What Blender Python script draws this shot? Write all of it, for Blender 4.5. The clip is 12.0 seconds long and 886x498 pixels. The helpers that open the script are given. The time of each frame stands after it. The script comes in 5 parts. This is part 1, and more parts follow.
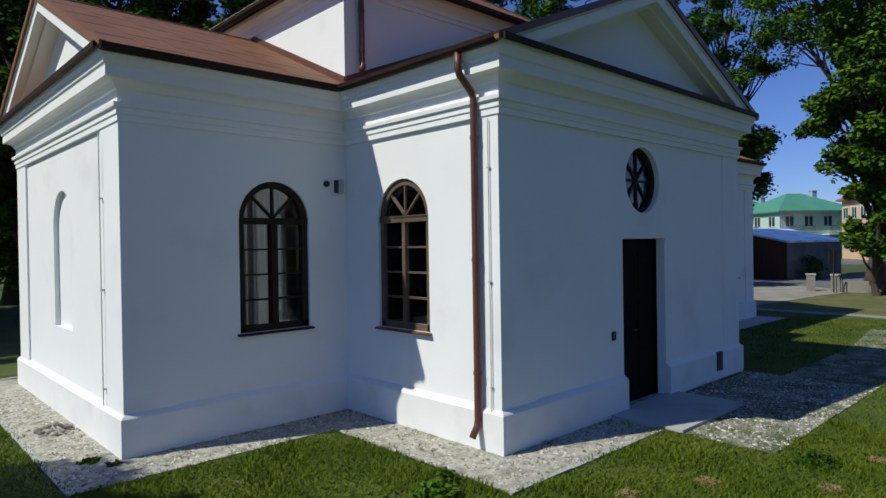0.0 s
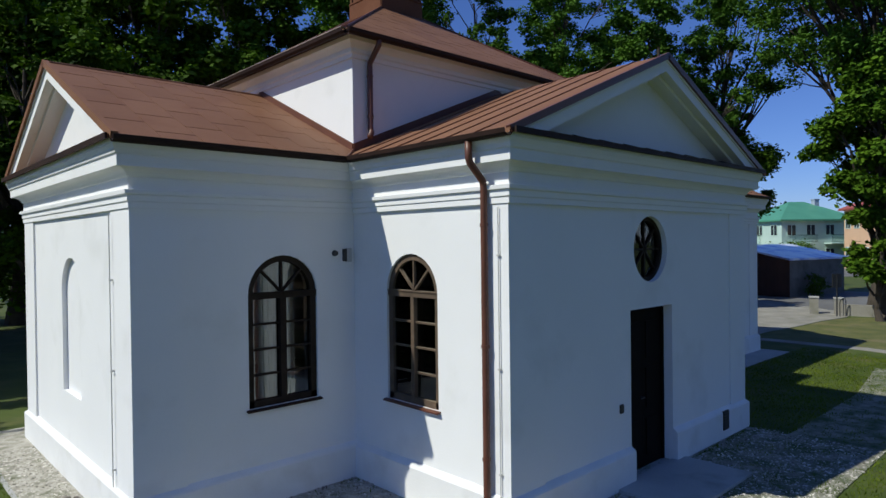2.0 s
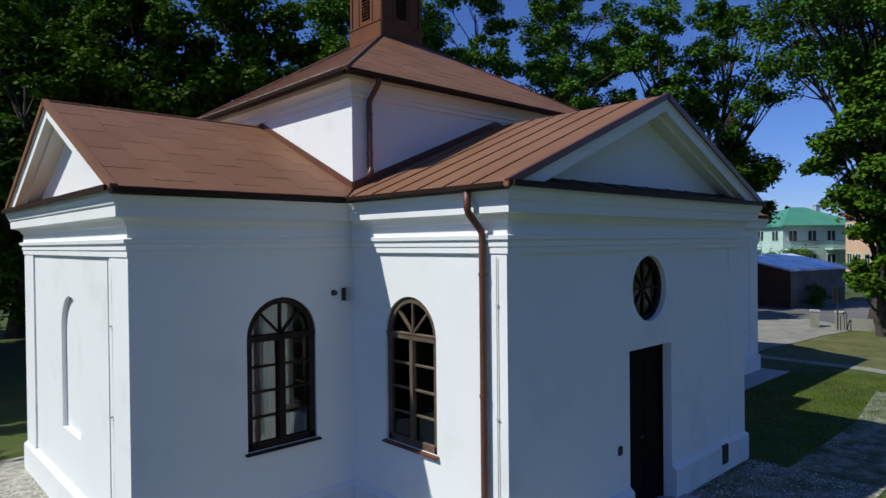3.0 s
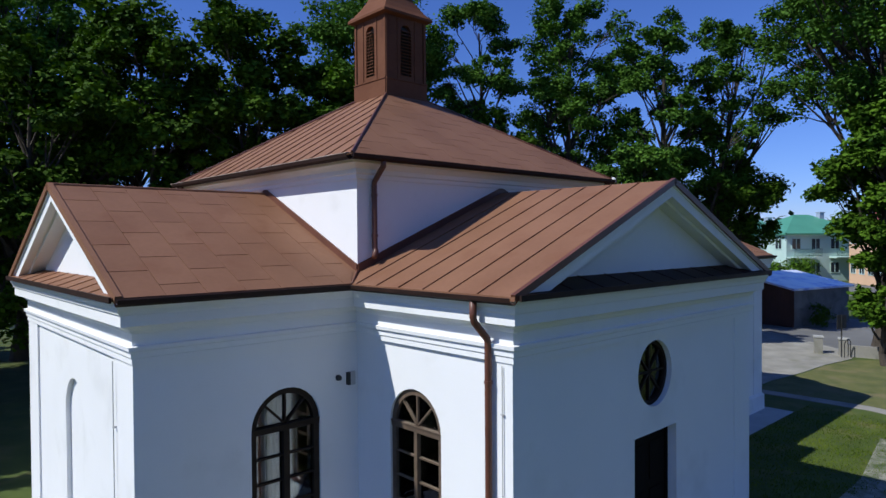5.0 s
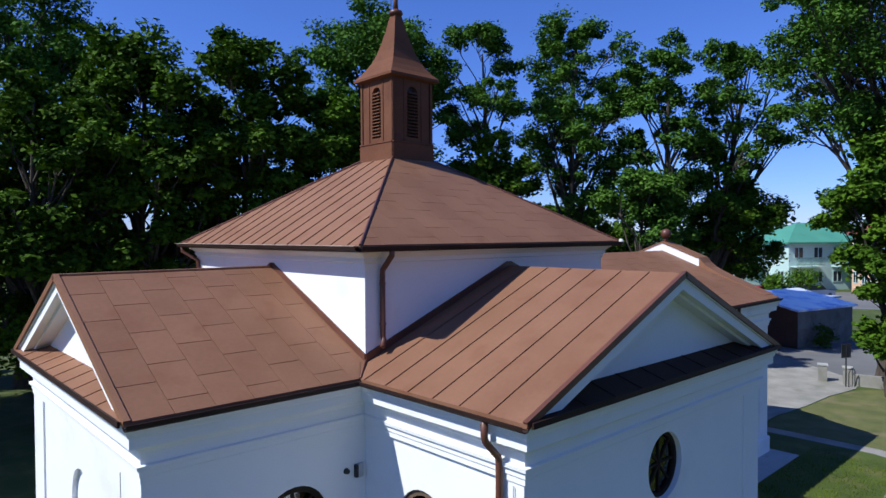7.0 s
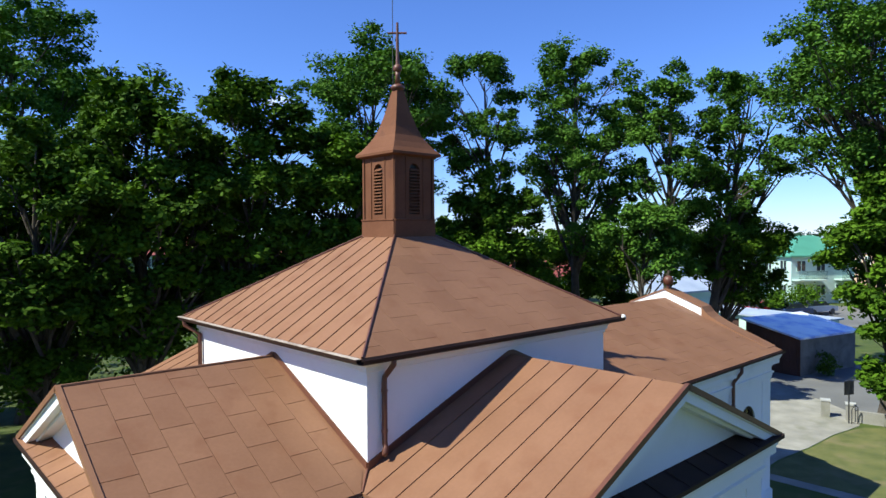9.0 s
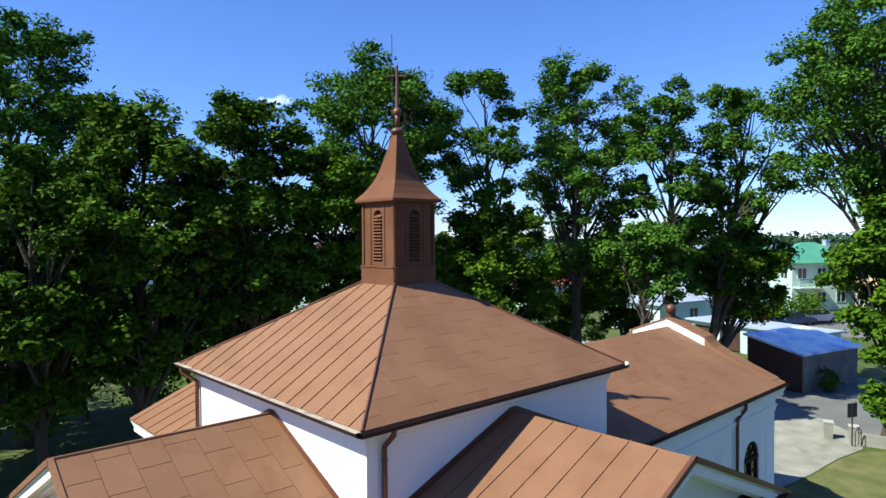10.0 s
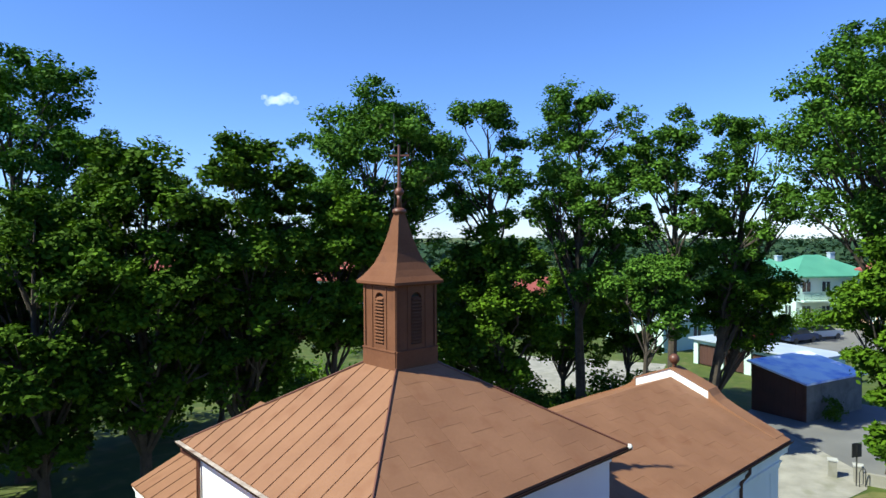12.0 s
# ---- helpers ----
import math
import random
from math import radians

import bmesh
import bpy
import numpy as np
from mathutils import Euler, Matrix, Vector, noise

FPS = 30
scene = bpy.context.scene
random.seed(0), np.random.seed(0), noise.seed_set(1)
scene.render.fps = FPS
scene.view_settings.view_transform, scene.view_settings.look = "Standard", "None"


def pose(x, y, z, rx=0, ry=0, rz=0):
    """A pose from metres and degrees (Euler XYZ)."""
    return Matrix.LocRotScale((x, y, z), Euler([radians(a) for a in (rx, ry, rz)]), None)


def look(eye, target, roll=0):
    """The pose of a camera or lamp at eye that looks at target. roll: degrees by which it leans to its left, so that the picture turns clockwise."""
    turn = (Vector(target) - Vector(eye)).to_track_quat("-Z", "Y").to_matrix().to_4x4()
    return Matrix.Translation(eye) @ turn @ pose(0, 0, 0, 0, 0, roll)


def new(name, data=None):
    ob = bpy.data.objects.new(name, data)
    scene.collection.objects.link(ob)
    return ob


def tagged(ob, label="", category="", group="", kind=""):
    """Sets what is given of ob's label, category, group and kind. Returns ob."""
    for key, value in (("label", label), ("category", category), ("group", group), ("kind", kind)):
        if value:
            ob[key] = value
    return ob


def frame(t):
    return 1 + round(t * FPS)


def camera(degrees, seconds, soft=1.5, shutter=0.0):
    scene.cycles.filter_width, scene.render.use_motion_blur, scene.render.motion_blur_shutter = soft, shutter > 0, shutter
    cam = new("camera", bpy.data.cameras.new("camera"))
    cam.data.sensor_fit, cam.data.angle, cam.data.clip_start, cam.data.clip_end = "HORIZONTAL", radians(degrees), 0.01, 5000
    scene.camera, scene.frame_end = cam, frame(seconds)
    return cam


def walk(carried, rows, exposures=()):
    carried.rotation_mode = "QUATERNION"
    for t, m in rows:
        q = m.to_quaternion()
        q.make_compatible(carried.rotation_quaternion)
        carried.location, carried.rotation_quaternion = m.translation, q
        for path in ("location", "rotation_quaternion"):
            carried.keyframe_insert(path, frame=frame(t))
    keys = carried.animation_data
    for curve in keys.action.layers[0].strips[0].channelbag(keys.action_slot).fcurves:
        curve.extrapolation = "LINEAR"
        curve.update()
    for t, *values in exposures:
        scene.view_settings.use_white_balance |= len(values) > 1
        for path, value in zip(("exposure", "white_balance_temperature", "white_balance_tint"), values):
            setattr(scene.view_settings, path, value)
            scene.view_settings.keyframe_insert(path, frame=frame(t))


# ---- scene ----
cam = camera(69.4, 12.0)
EXPOSURES = [(0, -0.24, 6250, 3), (3, -0.20, 6000, 4), (5, -0.05, 5750, 8), (7, 0.22, 5600, 10), (9, 0.74, 6150, -1), (12, 0.87, 6350, -5)]
PATH = [
    (0, (5.398, 7.807, 2.393), (4.029, 6.349, 2.376), -0.9),
    (0.5, (5.439, 7.795, 2.618), (4.071, 6.337, 2.602), -0.9),
    (1, (5.457, 7.771, 2.864), (4.09, 6.312, 2.847), -0.8),
    (1.5, (5.465, 7.748, 3.118), (4.098, 6.288, 3.101), -0.7),
    (2, (5.464, 7.746, 3.402), (4.097, 6.286, 3.382), -0.7),
    (2.5, (5.445, 7.758, 3.683), (4.08, 6.296, 3.664), -0.7),
    (3, (5.435, 7.768, 3.966), (4.071, 6.306, 3.947), -0.6),
    (5, (5.424, 7.713, 5.244), (4.065, 6.246, 5.212), -0.4),
    (5.5, (5.425, 7.668, 5.583), (4.065, 6.201, 5.546), -0.3),
    (6, (5.426, 7.622, 5.912), (4.068, 6.154, 5.875), -0.3),
    (6.5, (5.441, 7.592, 6.263), (4.084, 6.123, 6.223), -0.3),
    (7, (5.435, 7.568, 6.609), (4.078, 6.099, 6.566), -0.3),
    (7.2, (5.486, 7.551, 6.72), (4.122, 6.089, 6.685), -0.4),
    (9, (5.393, 7.53, 8.192), (4.041, 6.058, 8.148), -0.3),
    (9.5, (5.329, 7.449, 8.664), (3.977, 5.976, 8.617), -0.3),
    (10, (5.253, 7.359, 9.152), (3.9, 5.887, 9.107), -0.4),
    (10.5, (5.167, 7.296, 9.653), (3.816, 5.823, 9.607), -0.4),
    (11, (5.119, 7.286, 10.141), (3.769, 5.811, 10.091), -0.4),
    (11.5, (5.103, 7.299, 10.569), (3.757, 5.821, 10.515), -0.3),
    (12, (5.146, 7.289, 10.859), (3.8, 5.81, 10.807), -0.3),
]
walk(cam, [(t, look(eye, target, roll)) for t, eye, target, roll in PATH], EXPOSURES)

# ---- world and sun ----
SUN = Vector((1.0, -0.39, 1.17)).normalized()
world = bpy.data.worlds.new("sky")
scene.world = world
world.use_nodes = True
wn = world.node_tree.nodes
sky = wn.new("ShaderNodeTexSky")
sky.sky_type, sky.sun_disc = "NISHITA", False
sky.sun_elevation = math.asin(SUN.z)
sky.sun_rotation = math.atan2(SUN.x, SUN.y)
sky.air_density, sky.dust_density, sky.ozone_density = 1.0, 0.0, 4.0
deep = wn.new("ShaderNodeMix")
deep.data_type, deep.blend_type = "RGBA", "MULTIPLY"
deep.inputs[0].default_value = 1.0
deep.inputs[7].default_value = (0.90, 1.03, 1.67, 1)
world.node_tree.links.new(sky.outputs["Color"], deep.inputs[6])
world.node_tree.links.new(deep.outputs[2], wn["Background"].inputs["Color"])
wn["Background"].inputs["Strength"].default_value = 0.071
sun_data = bpy.data.lights.new("sun", "SUN")
sun_data.energy, sun_data.angle, sun_data.color = 5.0, radians(0.5), (1.0, 0.93, 0.81)
sun = new("sun", sun_data)
sun.matrix_world = look(SUN * 60, (0, 0, 0))


# ---- materials ----
def material(name, dark, light, size=1.0, rough=0.8, relief=0.0, grain=40.0, metal=0.0, stain_or_dapple=None, spot_size=0.6, spot_from=0.55, per_object=0.0, per_island=0.0, spec=0.5):
    """Two-scale mottling between two colours, with optional stains or painted dapples, and fine relief."""
    m = bpy.data.materials.new(name)
    m.use_nodes = True
    n, l = m.node_tree.nodes, m.node_tree.links
    b = n["Principled BSDF"]
    b.inputs["Roughness"].default_value, b.inputs["Metallic"].default_value = rough, metal
    b.inputs["Specular IOR Level"].default_value = spec
    co = n.new("ShaderNodeTexCoord")
    big, fine = n.new("ShaderNodeTexNoise"), n.new("ShaderNodeTexNoise")
    big.inputs["Scale"].default_value, big.inputs["Detail"].default_value = 1.0 / size, 5
    fine.inputs["Scale"].default_value, fine.inputs["Detail"].default_value = grain, 3
    for t in (big, fine):
        l.new(co.outputs["Object"], t.inputs["Vector"])
    both = n.new("ShaderNodeMath")
    both.operation = "MULTIPLY_ADD"
    l.new(fine.outputs["Fac"], both.inputs[0])
    both.inputs[1].default_value = 0.6
    shift = n.new("ShaderNodeMath")
    shift.operation = "MULTIPLY_ADD"
    l.new(big.outputs["Fac"], shift.inputs[0])
    shift.inputs[1].default_value, shift.inputs[2].default_value = 1.6, -0.6
    l.new(shift.outputs[0], both.inputs[2])
    fac = both.outputs[0]
    if per_object or per_island:
        src = n.new("ShaderNodeObjectInfo" if per_object else "ShaderNodeNewGeometry")
        add = n.new("ShaderNodeMath")
        add.operation = "MULTIPLY_ADD"
        l.new(src.outputs["Random" if per_object else "Random Per Island"], add.inputs[0])
        add.inputs[1].default_value = per_object or per_island
        l.new(fac, add.inputs[2])
        sub = n.new("ShaderNodeMath")
        sub.operation = "SUBTRACT"
        l.new(add.outputs[0], sub.inputs[0])
        sub.inputs[1].default_value = (per_object or per_island) / 2
        fac = sub.outputs[0]
    mix = n.new("ShaderNodeMix")
    mix.data_type, mix.clamp_factor = "RGBA", True
    mix.inputs[6].default_value, mix.inputs[7].default_value = (*dark, 1), (*light, 1)
    l.new(fac, mix.inputs[0])
    col = mix.outputs[2]
    if stain_or_dapple:
        spots = n.new("ShaderNodeTexNoise")
        spots.inputs["Scale"].default_value, spots.inputs["Detail"].default_value = 1 / spot_size, 8
        l.new(co.outputs["Object"], spots.inputs["Vector"])
        ramp = n.new("ShaderNodeMapRange")
        ramp.inputs[1].default_value, ramp.inputs[2].default_value = spot_from, spot_from + 0.25
        l.new(spots.outputs["Fac"], ramp.inputs[0])
        over = n.new("ShaderNodeMix")
        over.data_type = "RGBA"
        over.inputs[7].default_value = (*stain_or_dapple, 1)
        l.new(ramp.outputs[0], over.inputs[0])
        l.new(col, over.inputs[6])
        col = over.outputs[2]
    l.new(col, b.inputs["Base Color"])
    if relief:
        bump = n.new("ShaderNodeBump")
        bump.inputs["Strength"].default_value, bump.inputs["Distance"].default_value = 0.6, relief
        l.new(both.outputs[0], bump.inputs["Height"])
        l.new(bump.outputs["Normal"], b.inputs["Normal"])
    return m


def leaf_material(name, dark, light):
    m = material(name, dark, light, size=1.2, rough=0.7, grain=3.0, per_island=0.45, spec=0.08)
    n, l = m.node_tree.nodes, m.node_tree.links
    b = n["Principled BSDF"]
    col = b.inputs["Base Color"].links[0].from_socket
    tr, mix = n.new("ShaderNodeBsdfTranslucent"), n.new("ShaderNodeMixShader")
    gain = n.new("ShaderNodeMix")
    gain.data_type, gain.blend_type = "RGBA", "MULTIPLY"
    gain.inputs[0].default_value = 1.0
    gain.inputs[7].default_value = (1.3, 1.5, 0.5, 1)
    l.new(col, gain.inputs[6])
    l.new(gain.outputs[2], tr.inputs["Color"])
    mix.inputs[0].default_value = 0.10
    l.new(b.outputs[0], mix.inputs[1])
    l.new(tr.outputs[0], mix.inputs[2])
    l.new(mix.outputs[0], n["Material Output"].inputs["Surface"])
    return m


def glass_material(name):
    m = bpy.data.materials.new(name)
    m.use_nodes = True
    n, l = m.node_tree.nodes, m.node_tree.links
    fr, gl, tr, mix = n.new("ShaderNodeFresnel"), n.new("ShaderNodeBsdfGlossy"), n.new("ShaderNodeBsdfTransparent"), n.new("ShaderNodeMixShader")
    fr.inputs["IOR"].default_value = 1.7
    gl.inputs["Roughness"].default_value = 0.02
    tr.inputs["Color"].default_value = (0.75, 0.8, 0.8, 1)
    l.new(fr.outputs[0], mix.inputs[0])
    l.new(tr.outputs[0], mix.inputs[1])
    l.new(gl.outputs[0], mix.inputs[2])
    l.new(mix.outputs[0], n["Material Output"].inputs["Surface"])
    return m


PLASTER = material("white_plaster", (0.78, 0.78, 0.775), (0.84, 0.84, 0.835), size=1.4, rough=0.9, relief=0.004, grain=55, stain_or_dapple=(0.70, 0.70, 0.685), spot_size=0.9, spot_from=0.57)
PLINTH_PAINT = material("plinth_plaster", (0.73, 0.73, 0.73), (0.82, 0.82, 0.81), size=0.7, rough=0.9, relief=0.006, grain=40, stain_or_dapple=(0.68, 0.67, 0.64), spot_size=0.5)
ROOF = material("brown_roof_paint", (0.185, 0.090, 0.049), (0.250, 0.127, 0.071), size=1.1, spec=0.2, rough=0.6, relief=0.004, grain=18, stain_or_dapple=(0.185, 0.082, 0.042), spot_size=0.5, per_object=0.3)
METAL = material("brown_gutter_paint", (0.085, 0.030, 0.017), (0.16, 0.06, 0.034), size=0.5, rough=0.45, relief=0.002, grain=25, stain_or_dapple=(0.10, 0.05, 0.035), spot_size=0.25)
GUTTER = material("gutter_and_shaded_strip_paint", (0.016, 0.009, 0.007), (0.040, 0.019, 0.013), size=0.5, spec=0.2, rough=0.65, relief=0.002, grain=25)
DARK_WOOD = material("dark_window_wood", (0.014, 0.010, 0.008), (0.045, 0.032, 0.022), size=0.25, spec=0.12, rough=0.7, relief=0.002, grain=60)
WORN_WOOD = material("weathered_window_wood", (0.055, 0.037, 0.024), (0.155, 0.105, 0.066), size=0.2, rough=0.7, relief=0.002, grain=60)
DOOR = material("dark_door_wood", (0.004, 0.003, 0.003), (0.010, 0.007, 0.005), size=0.4, spec=0.1, rough=0.8, relief=0.002, grain=50)
GLASS = glass_material("window_glass")
CURTAIN = material("white_curtain", (0.48, 0.50, 0.50), (0.64, 0.66, 0.65), size=0.2, rough=0.9, grain=30)
INSIDE = material("inside_plaster", (0.35, 0.33, 0.3), (0.45, 0.43, 0.4), size=1, rough=0.9)
GRASS = material("lawn", (0.030, 0.054, 0.004), (0.072, 0.100, 0.008), size=0.9, rough=0.9, relief=0.01, grain=45, stain_or_dapple=(0.12, 0.115, 0.035), spot_size=1.1, spot_from=0.52)
BLADE = leaf_material("grass_blade", (0.055, 0.098, 0.007), (0.155, 0.195, 0.018))
GRAVEL = material("pebble_concrete", (0.22, 0.205, 0.16), (0.60, 0.57, 0.50), size=0.16, rough=0.95, relief=0.045, grain=28, stain_or_dapple=(0.10, 0.115, 0.05), spot_size=0.3, spot_from=0.5)
DRY_LAWN = material("dry_lawn", (0.055, 0.075, 0.012), (0.155, 0.150, 0.045), size=0.7, rough=0.95, relief=0.03, grain=35, stain_or_dapple=(0.19, 0.155, 0.075), spot_size=1.3, spot_from=0.52)
MOSSY = material("mossy_pebble_concrete", (0.12, 0.125, 0.085), (0.36, 0.35, 0.28), size=0.16, rough=0.95, relief=0.045, grain=28, stain_or_dapple=(0.055, 0.085, 0.02), spot_size=0.4, spot_from=0.42)
RUBBLE = material("dusty_stone", (0.10, 0.09, 0.075), (0.34, 0.31, 0.26), size=0.1, rough=0.95, grain=30, per_object=0.6)
STONE = material("pebbles", (0.11, 0.10, 0.08), (0.66, 0.63, 0.56), size=0.3, rough=0.9, grain=20, per_island=0.9)
CONCRETE = material("concrete", (0.34, 0.34, 0.33), (0.48, 0.48, 0.46), size=0.8, rough=0.9, relief=0.004, grain=40, stain_or_dapple=(0.25, 0.25, 0.22))
ASPHALT = material("asphalt", (0.10, 0.10, 0.10), (0.17, 0.17, 0.165), size=3.0, rough=0.9, relief=0.01, grain=40, stain_or_dapple=(0.2, 0.19, 0.17), spot_size=4)
# worn concrete; its darker spots also paint in shadow patterns on the yard
YARD = material("worn_shade_mottled_concrete", (0.18, 0.172, 0.148), (0.34, 0.325, 0.285), size=0.9, rough=0.95, relief=0.012, grain=25, stain_or_dapple=(0.17, 0.17, 0.12), spot_size=1.1)
BARK = material("bark", (0.030, 0.024, 0.018), (0.090, 0.072, 0.055), size=0.3, rough=0.95, relief=0.03, grain=14)
LEAF_MAPLE = leaf_material("maple_leaf", (0.011, 0.037, 0.003), (0.110, 0.205, 0.013))
# maple green with its dark end lowered to paint in the wood's shade
LEAF_DARK = leaf_material("dark_shaded_maple_leaf", (0.006, 0.022, 0.002), (0.098, 0.182, 0.011))
LEAF_ASH = leaf_material("ash_leaf", (0.016, 0.050, 0.007), (0.112, 0.220, 0.026))
PLASTIC = material("grey_plastic", (0.45, 0.45, 0.44), (0.55, 0.55, 0.53), size=0.1, rough=0.5)
ZINC = material("bare_zinc", (0.24, 0.18, 0.14), (0.62, 0.54, 0.46), size=0.35, rough=0.5, relief=0.002, grain=18, stain_or_dapple=(0.14, 0.07, 0.045), spot_size=0.25, spot_from=0.5)
DARK = material("dark_metal", (0.015, 0.015, 0.015), (0.04, 0.04, 0.04), size=0.2, rough=0.5)


# ---- mesh helpers ----
def part(name, bm, mat, parent=None, label="", smooth=False):
    me = bpy.data.meshes.new(name)
    bmesh.ops.recalc_face_normals(bm, faces=bm.faces)
    if smooth:
        for f in bm.faces:
            f.smooth = True
    bm.to_mesh(me)
    bm.free()
    me.materials.append(mat)
    ob = new(name, me)
    if parent:
        ob.parent = parent
        ob.matrix_parent_inverse = parent.matrix_world.inverted()
    return tagged(ob, label)


def array_mesh(name, verts, faces, mat, parent=None, label=""):
    me = bpy.data.meshes.new(name)
    faces = np.asarray(faces, dtype=np.int32)
    k = faces.shape[1]
    me.vertices.add(len(verts))
    me.vertices.foreach_set("co", np.asarray(verts, dtype=np.float32).ravel())
    me.loops.add(faces.size)
    me.loops.foreach_set("vertex_index", faces.ravel())
    me.polygons.add(len(faces))
    me.polygons.foreach_set("loop_start", np.arange(len(faces), dtype=np.int32) * k)
    me.update(calc_edges=True)
    me.materials.append(mat)
    ob = new(name, me)
    if parent:
        ob.parent = parent
    return tagged(ob, label)


def empty(name, label, category, group="", at=(0, 0, 0)):
    ob = new(name)
    ob.location = at
    bpy.context.view_layer.update()
    return tagged(ob, label, category, group)


def box(bm, a, b, m=None):
    """A box between two corners, through the matrix m."""
    vs = []
    for z in (a[2], b[2]):
        for x, y in ((a[0], a[1]), (b[0], a[1]), (b[0], b[1]), (a[0], b[1])):
            v = Vector((x, y, z))
            vs.append(bm.verts.new(m @ v if m else v))
    for q in ((3, 2, 1, 0), (4, 5, 6, 7), (0, 1, 5, 4), (1, 2, 6, 5), (2, 3, 7, 6), (3, 0, 4, 7)):
        bm.faces.new([vs[i] for i in q])


def poly_prism(bm, pts, lift):
    """A prism over the polygon pts (3D points), moved by the vector lift."""
    lo = [bm.verts.new(p) for p in pts]
    hi = [bm.verts.new(Vector(p) + Vector(lift)) for p in pts]
    bm.faces.new(lo[::-1])
    bm.faces.new(hi)
    for i in range(len(lo)):
        j = (i + 1) % len(lo)
        bm.faces.new([lo[i], lo[j], hi[j], hi[i]])


def tube(bm, pts, radii, sides=8, caps=True):
    pts = [Vector(p) for p in pts]
    rings = []
    side = None
    for i, p in enumerate(pts):
        d = (pts[min(i + 1, len(pts) - 1)] - pts[max(i - 1, 0)]).normalized()
        if side is None:
            side = d.orthogonal().normalized()
        side = (side - d * side.dot(d)).normalized()
        up = d.cross(side)
        r = radii[i] if isinstance(radii, (list, tuple)) else radii
        rings.append([bm.verts.new(p + r * (math.cos(a) * side + math.sin(a) * up)) for a in (2 * math.pi * k / sides for k in range(sides))])
    for a, b in zip(rings, rings[1:]):
        for k in range(sides):
            bm.faces.new([a[k], a[(k + 1) % sides], b[(k + 1) % sides], b[k]])
    if caps:
        bm.faces.new(rings[0][::-1])
        bm.faces.new(rings[-1])


def sweep(bm, path, profile, closed=False):
    """Sweeps (out, z) round an axis-aligned path that keeps the building on its left."""
    n = len(path)
    rings = []
    for i in range(n):
        off = Vector((0, 0))
        for a, b in ((i - 1, i), (i, i + 1)):
            if not closed and (a < 0 or b >= n):
                continue
            p, q = Vector(path[a % n]), Vector(path[b % n])
            d = (q - p).normalized()
            off += Vector((d.y, -d.x))
        rings.append([bm.verts.new((path[i][0] + o * off.x, path[i][1] + o * off.y, z)) for o, z in profile])
    for i in range(n if closed else n - 1):
        a, b = rings[i], rings[(i + 1) % n]
        for k in range(len(profile) - 1):
            bm.faces.new([a[k], b[k], b[k + 1], a[k + 1]])
    if not closed:
        bm.faces.new(rings[0])
        bm.faces.new(rings[-1][::-1])


def on_wall(origin, along, out):
    """The matrix from (s along the wall, d out of it, z) to the world."""
    a, o = Vector((*along, 0)), Vector((*out, 0))
    return Matrix(((a.x, o.x, 0, origin[0]), (a.y, o.y, 0, origin[1]), (0, 0, 1, 0), (0, 0, 0, 1)))


def arch(c, w, z0, z1, n=14):
    """Samples (s, low, high) of a round-headed opening."""
    r = w / 2
    return [(c - r * math.cos(math.pi * i / n), z0, z1 - r + r * math.sin(math.pi * i / n)) for i in range(n + 1)]


def disc(c, r, z, n=20):
    return [(c - r * math.cos(math.pi * i / n), z - r * math.sin(math.pi * i / n), z + r * math.sin(math.pi * i / n)) for i in range(n + 1)]


def rect(s0, s1, z0, z1):
    return [(s0, z0, z1), (s1, z0, z1)]


def wall_panel(bm, m, length, z0, z1, openings=(), thick=0.35):
    """A wall with its openings cut through, reveals and back included."""
    def quad(*p):
        vs = [bm.verts.new(m @ Vector(q)) for q in p]
        bm.faces.new(vs)

    def sheet(s0, s1, a0, a1, b0, b1):
        for d in (0, -thick):
            if b0 - a0 > 1e-4 or b1 - a1 > 1e-4:
                quad((s0, d, a0), (s1, d, a1), (s1, d, b1), (s0, d, b0))
    at = 0.0
    for o in sorted(openings):
        sheet(at, o[0][0], z0, z0, z1, z1)
        for (s, lo, hi), (s2, lo2, hi2) in zip(o, o[1:]):
            sheet(s, s2, z0, z0, lo, lo2)
            sheet(s, s2, hi, hi2, z1, z1)
            quad((s, 0, hi), (s2, 0, hi2), (s2, -thick, hi2), (s, -thick, hi))
            quad((s, 0, lo), (s2, 0, lo2), (s2, -thick, lo2), (s, -thick, lo))
        for s, lo, hi in (o[0], o[-1]):
            if hi - lo > 1e-3:
                quad((s, 0, lo), (s, 0, hi), (s, -thick, hi), (s, -thick, lo))
        at = o[-1][0]
    sheet(at, length, z0, z0, z1, z1)
    for s in (0, length):
        quad((s, 0, z0), (s, 0, z1), (s, -thick, z1), (s, -thick, z0))
    quad((0, 0, z1), (length, 0, z1), (length, -thick, z1), (0, -thick, z1))


# ---- ground ----
bm = bmesh.new()
N = 60
def bend(i):
    u = (i / N) * 2 - 1
    return 900 * (abs(u) ** 3.2) * (1 if u > 0 else -1)
grid = [[bm.verts.new((bend(i), bend(j), 0)) for j in range(N + 1)] for i in range(N + 1)]
for i in range(N):
    for j in range(N):
        bm.faces.new([grid[i][j], grid[i + 1][j], grid[i + 1][j + 1], grid[i][j + 1]])
tagged(part("ground", bm, GRASS), "green mown lawn with dry patches", "lawn", kind="structure")


def slab(name, pts, z, mat, label, category, z0=-0.05):
    bm = bmesh.new()
    poly_prism(bm, [(x, y, z0) for x, y in pts], (0, 0, z - z0))
    return tagged(part(name, bm, mat), label, category, kind="structure")


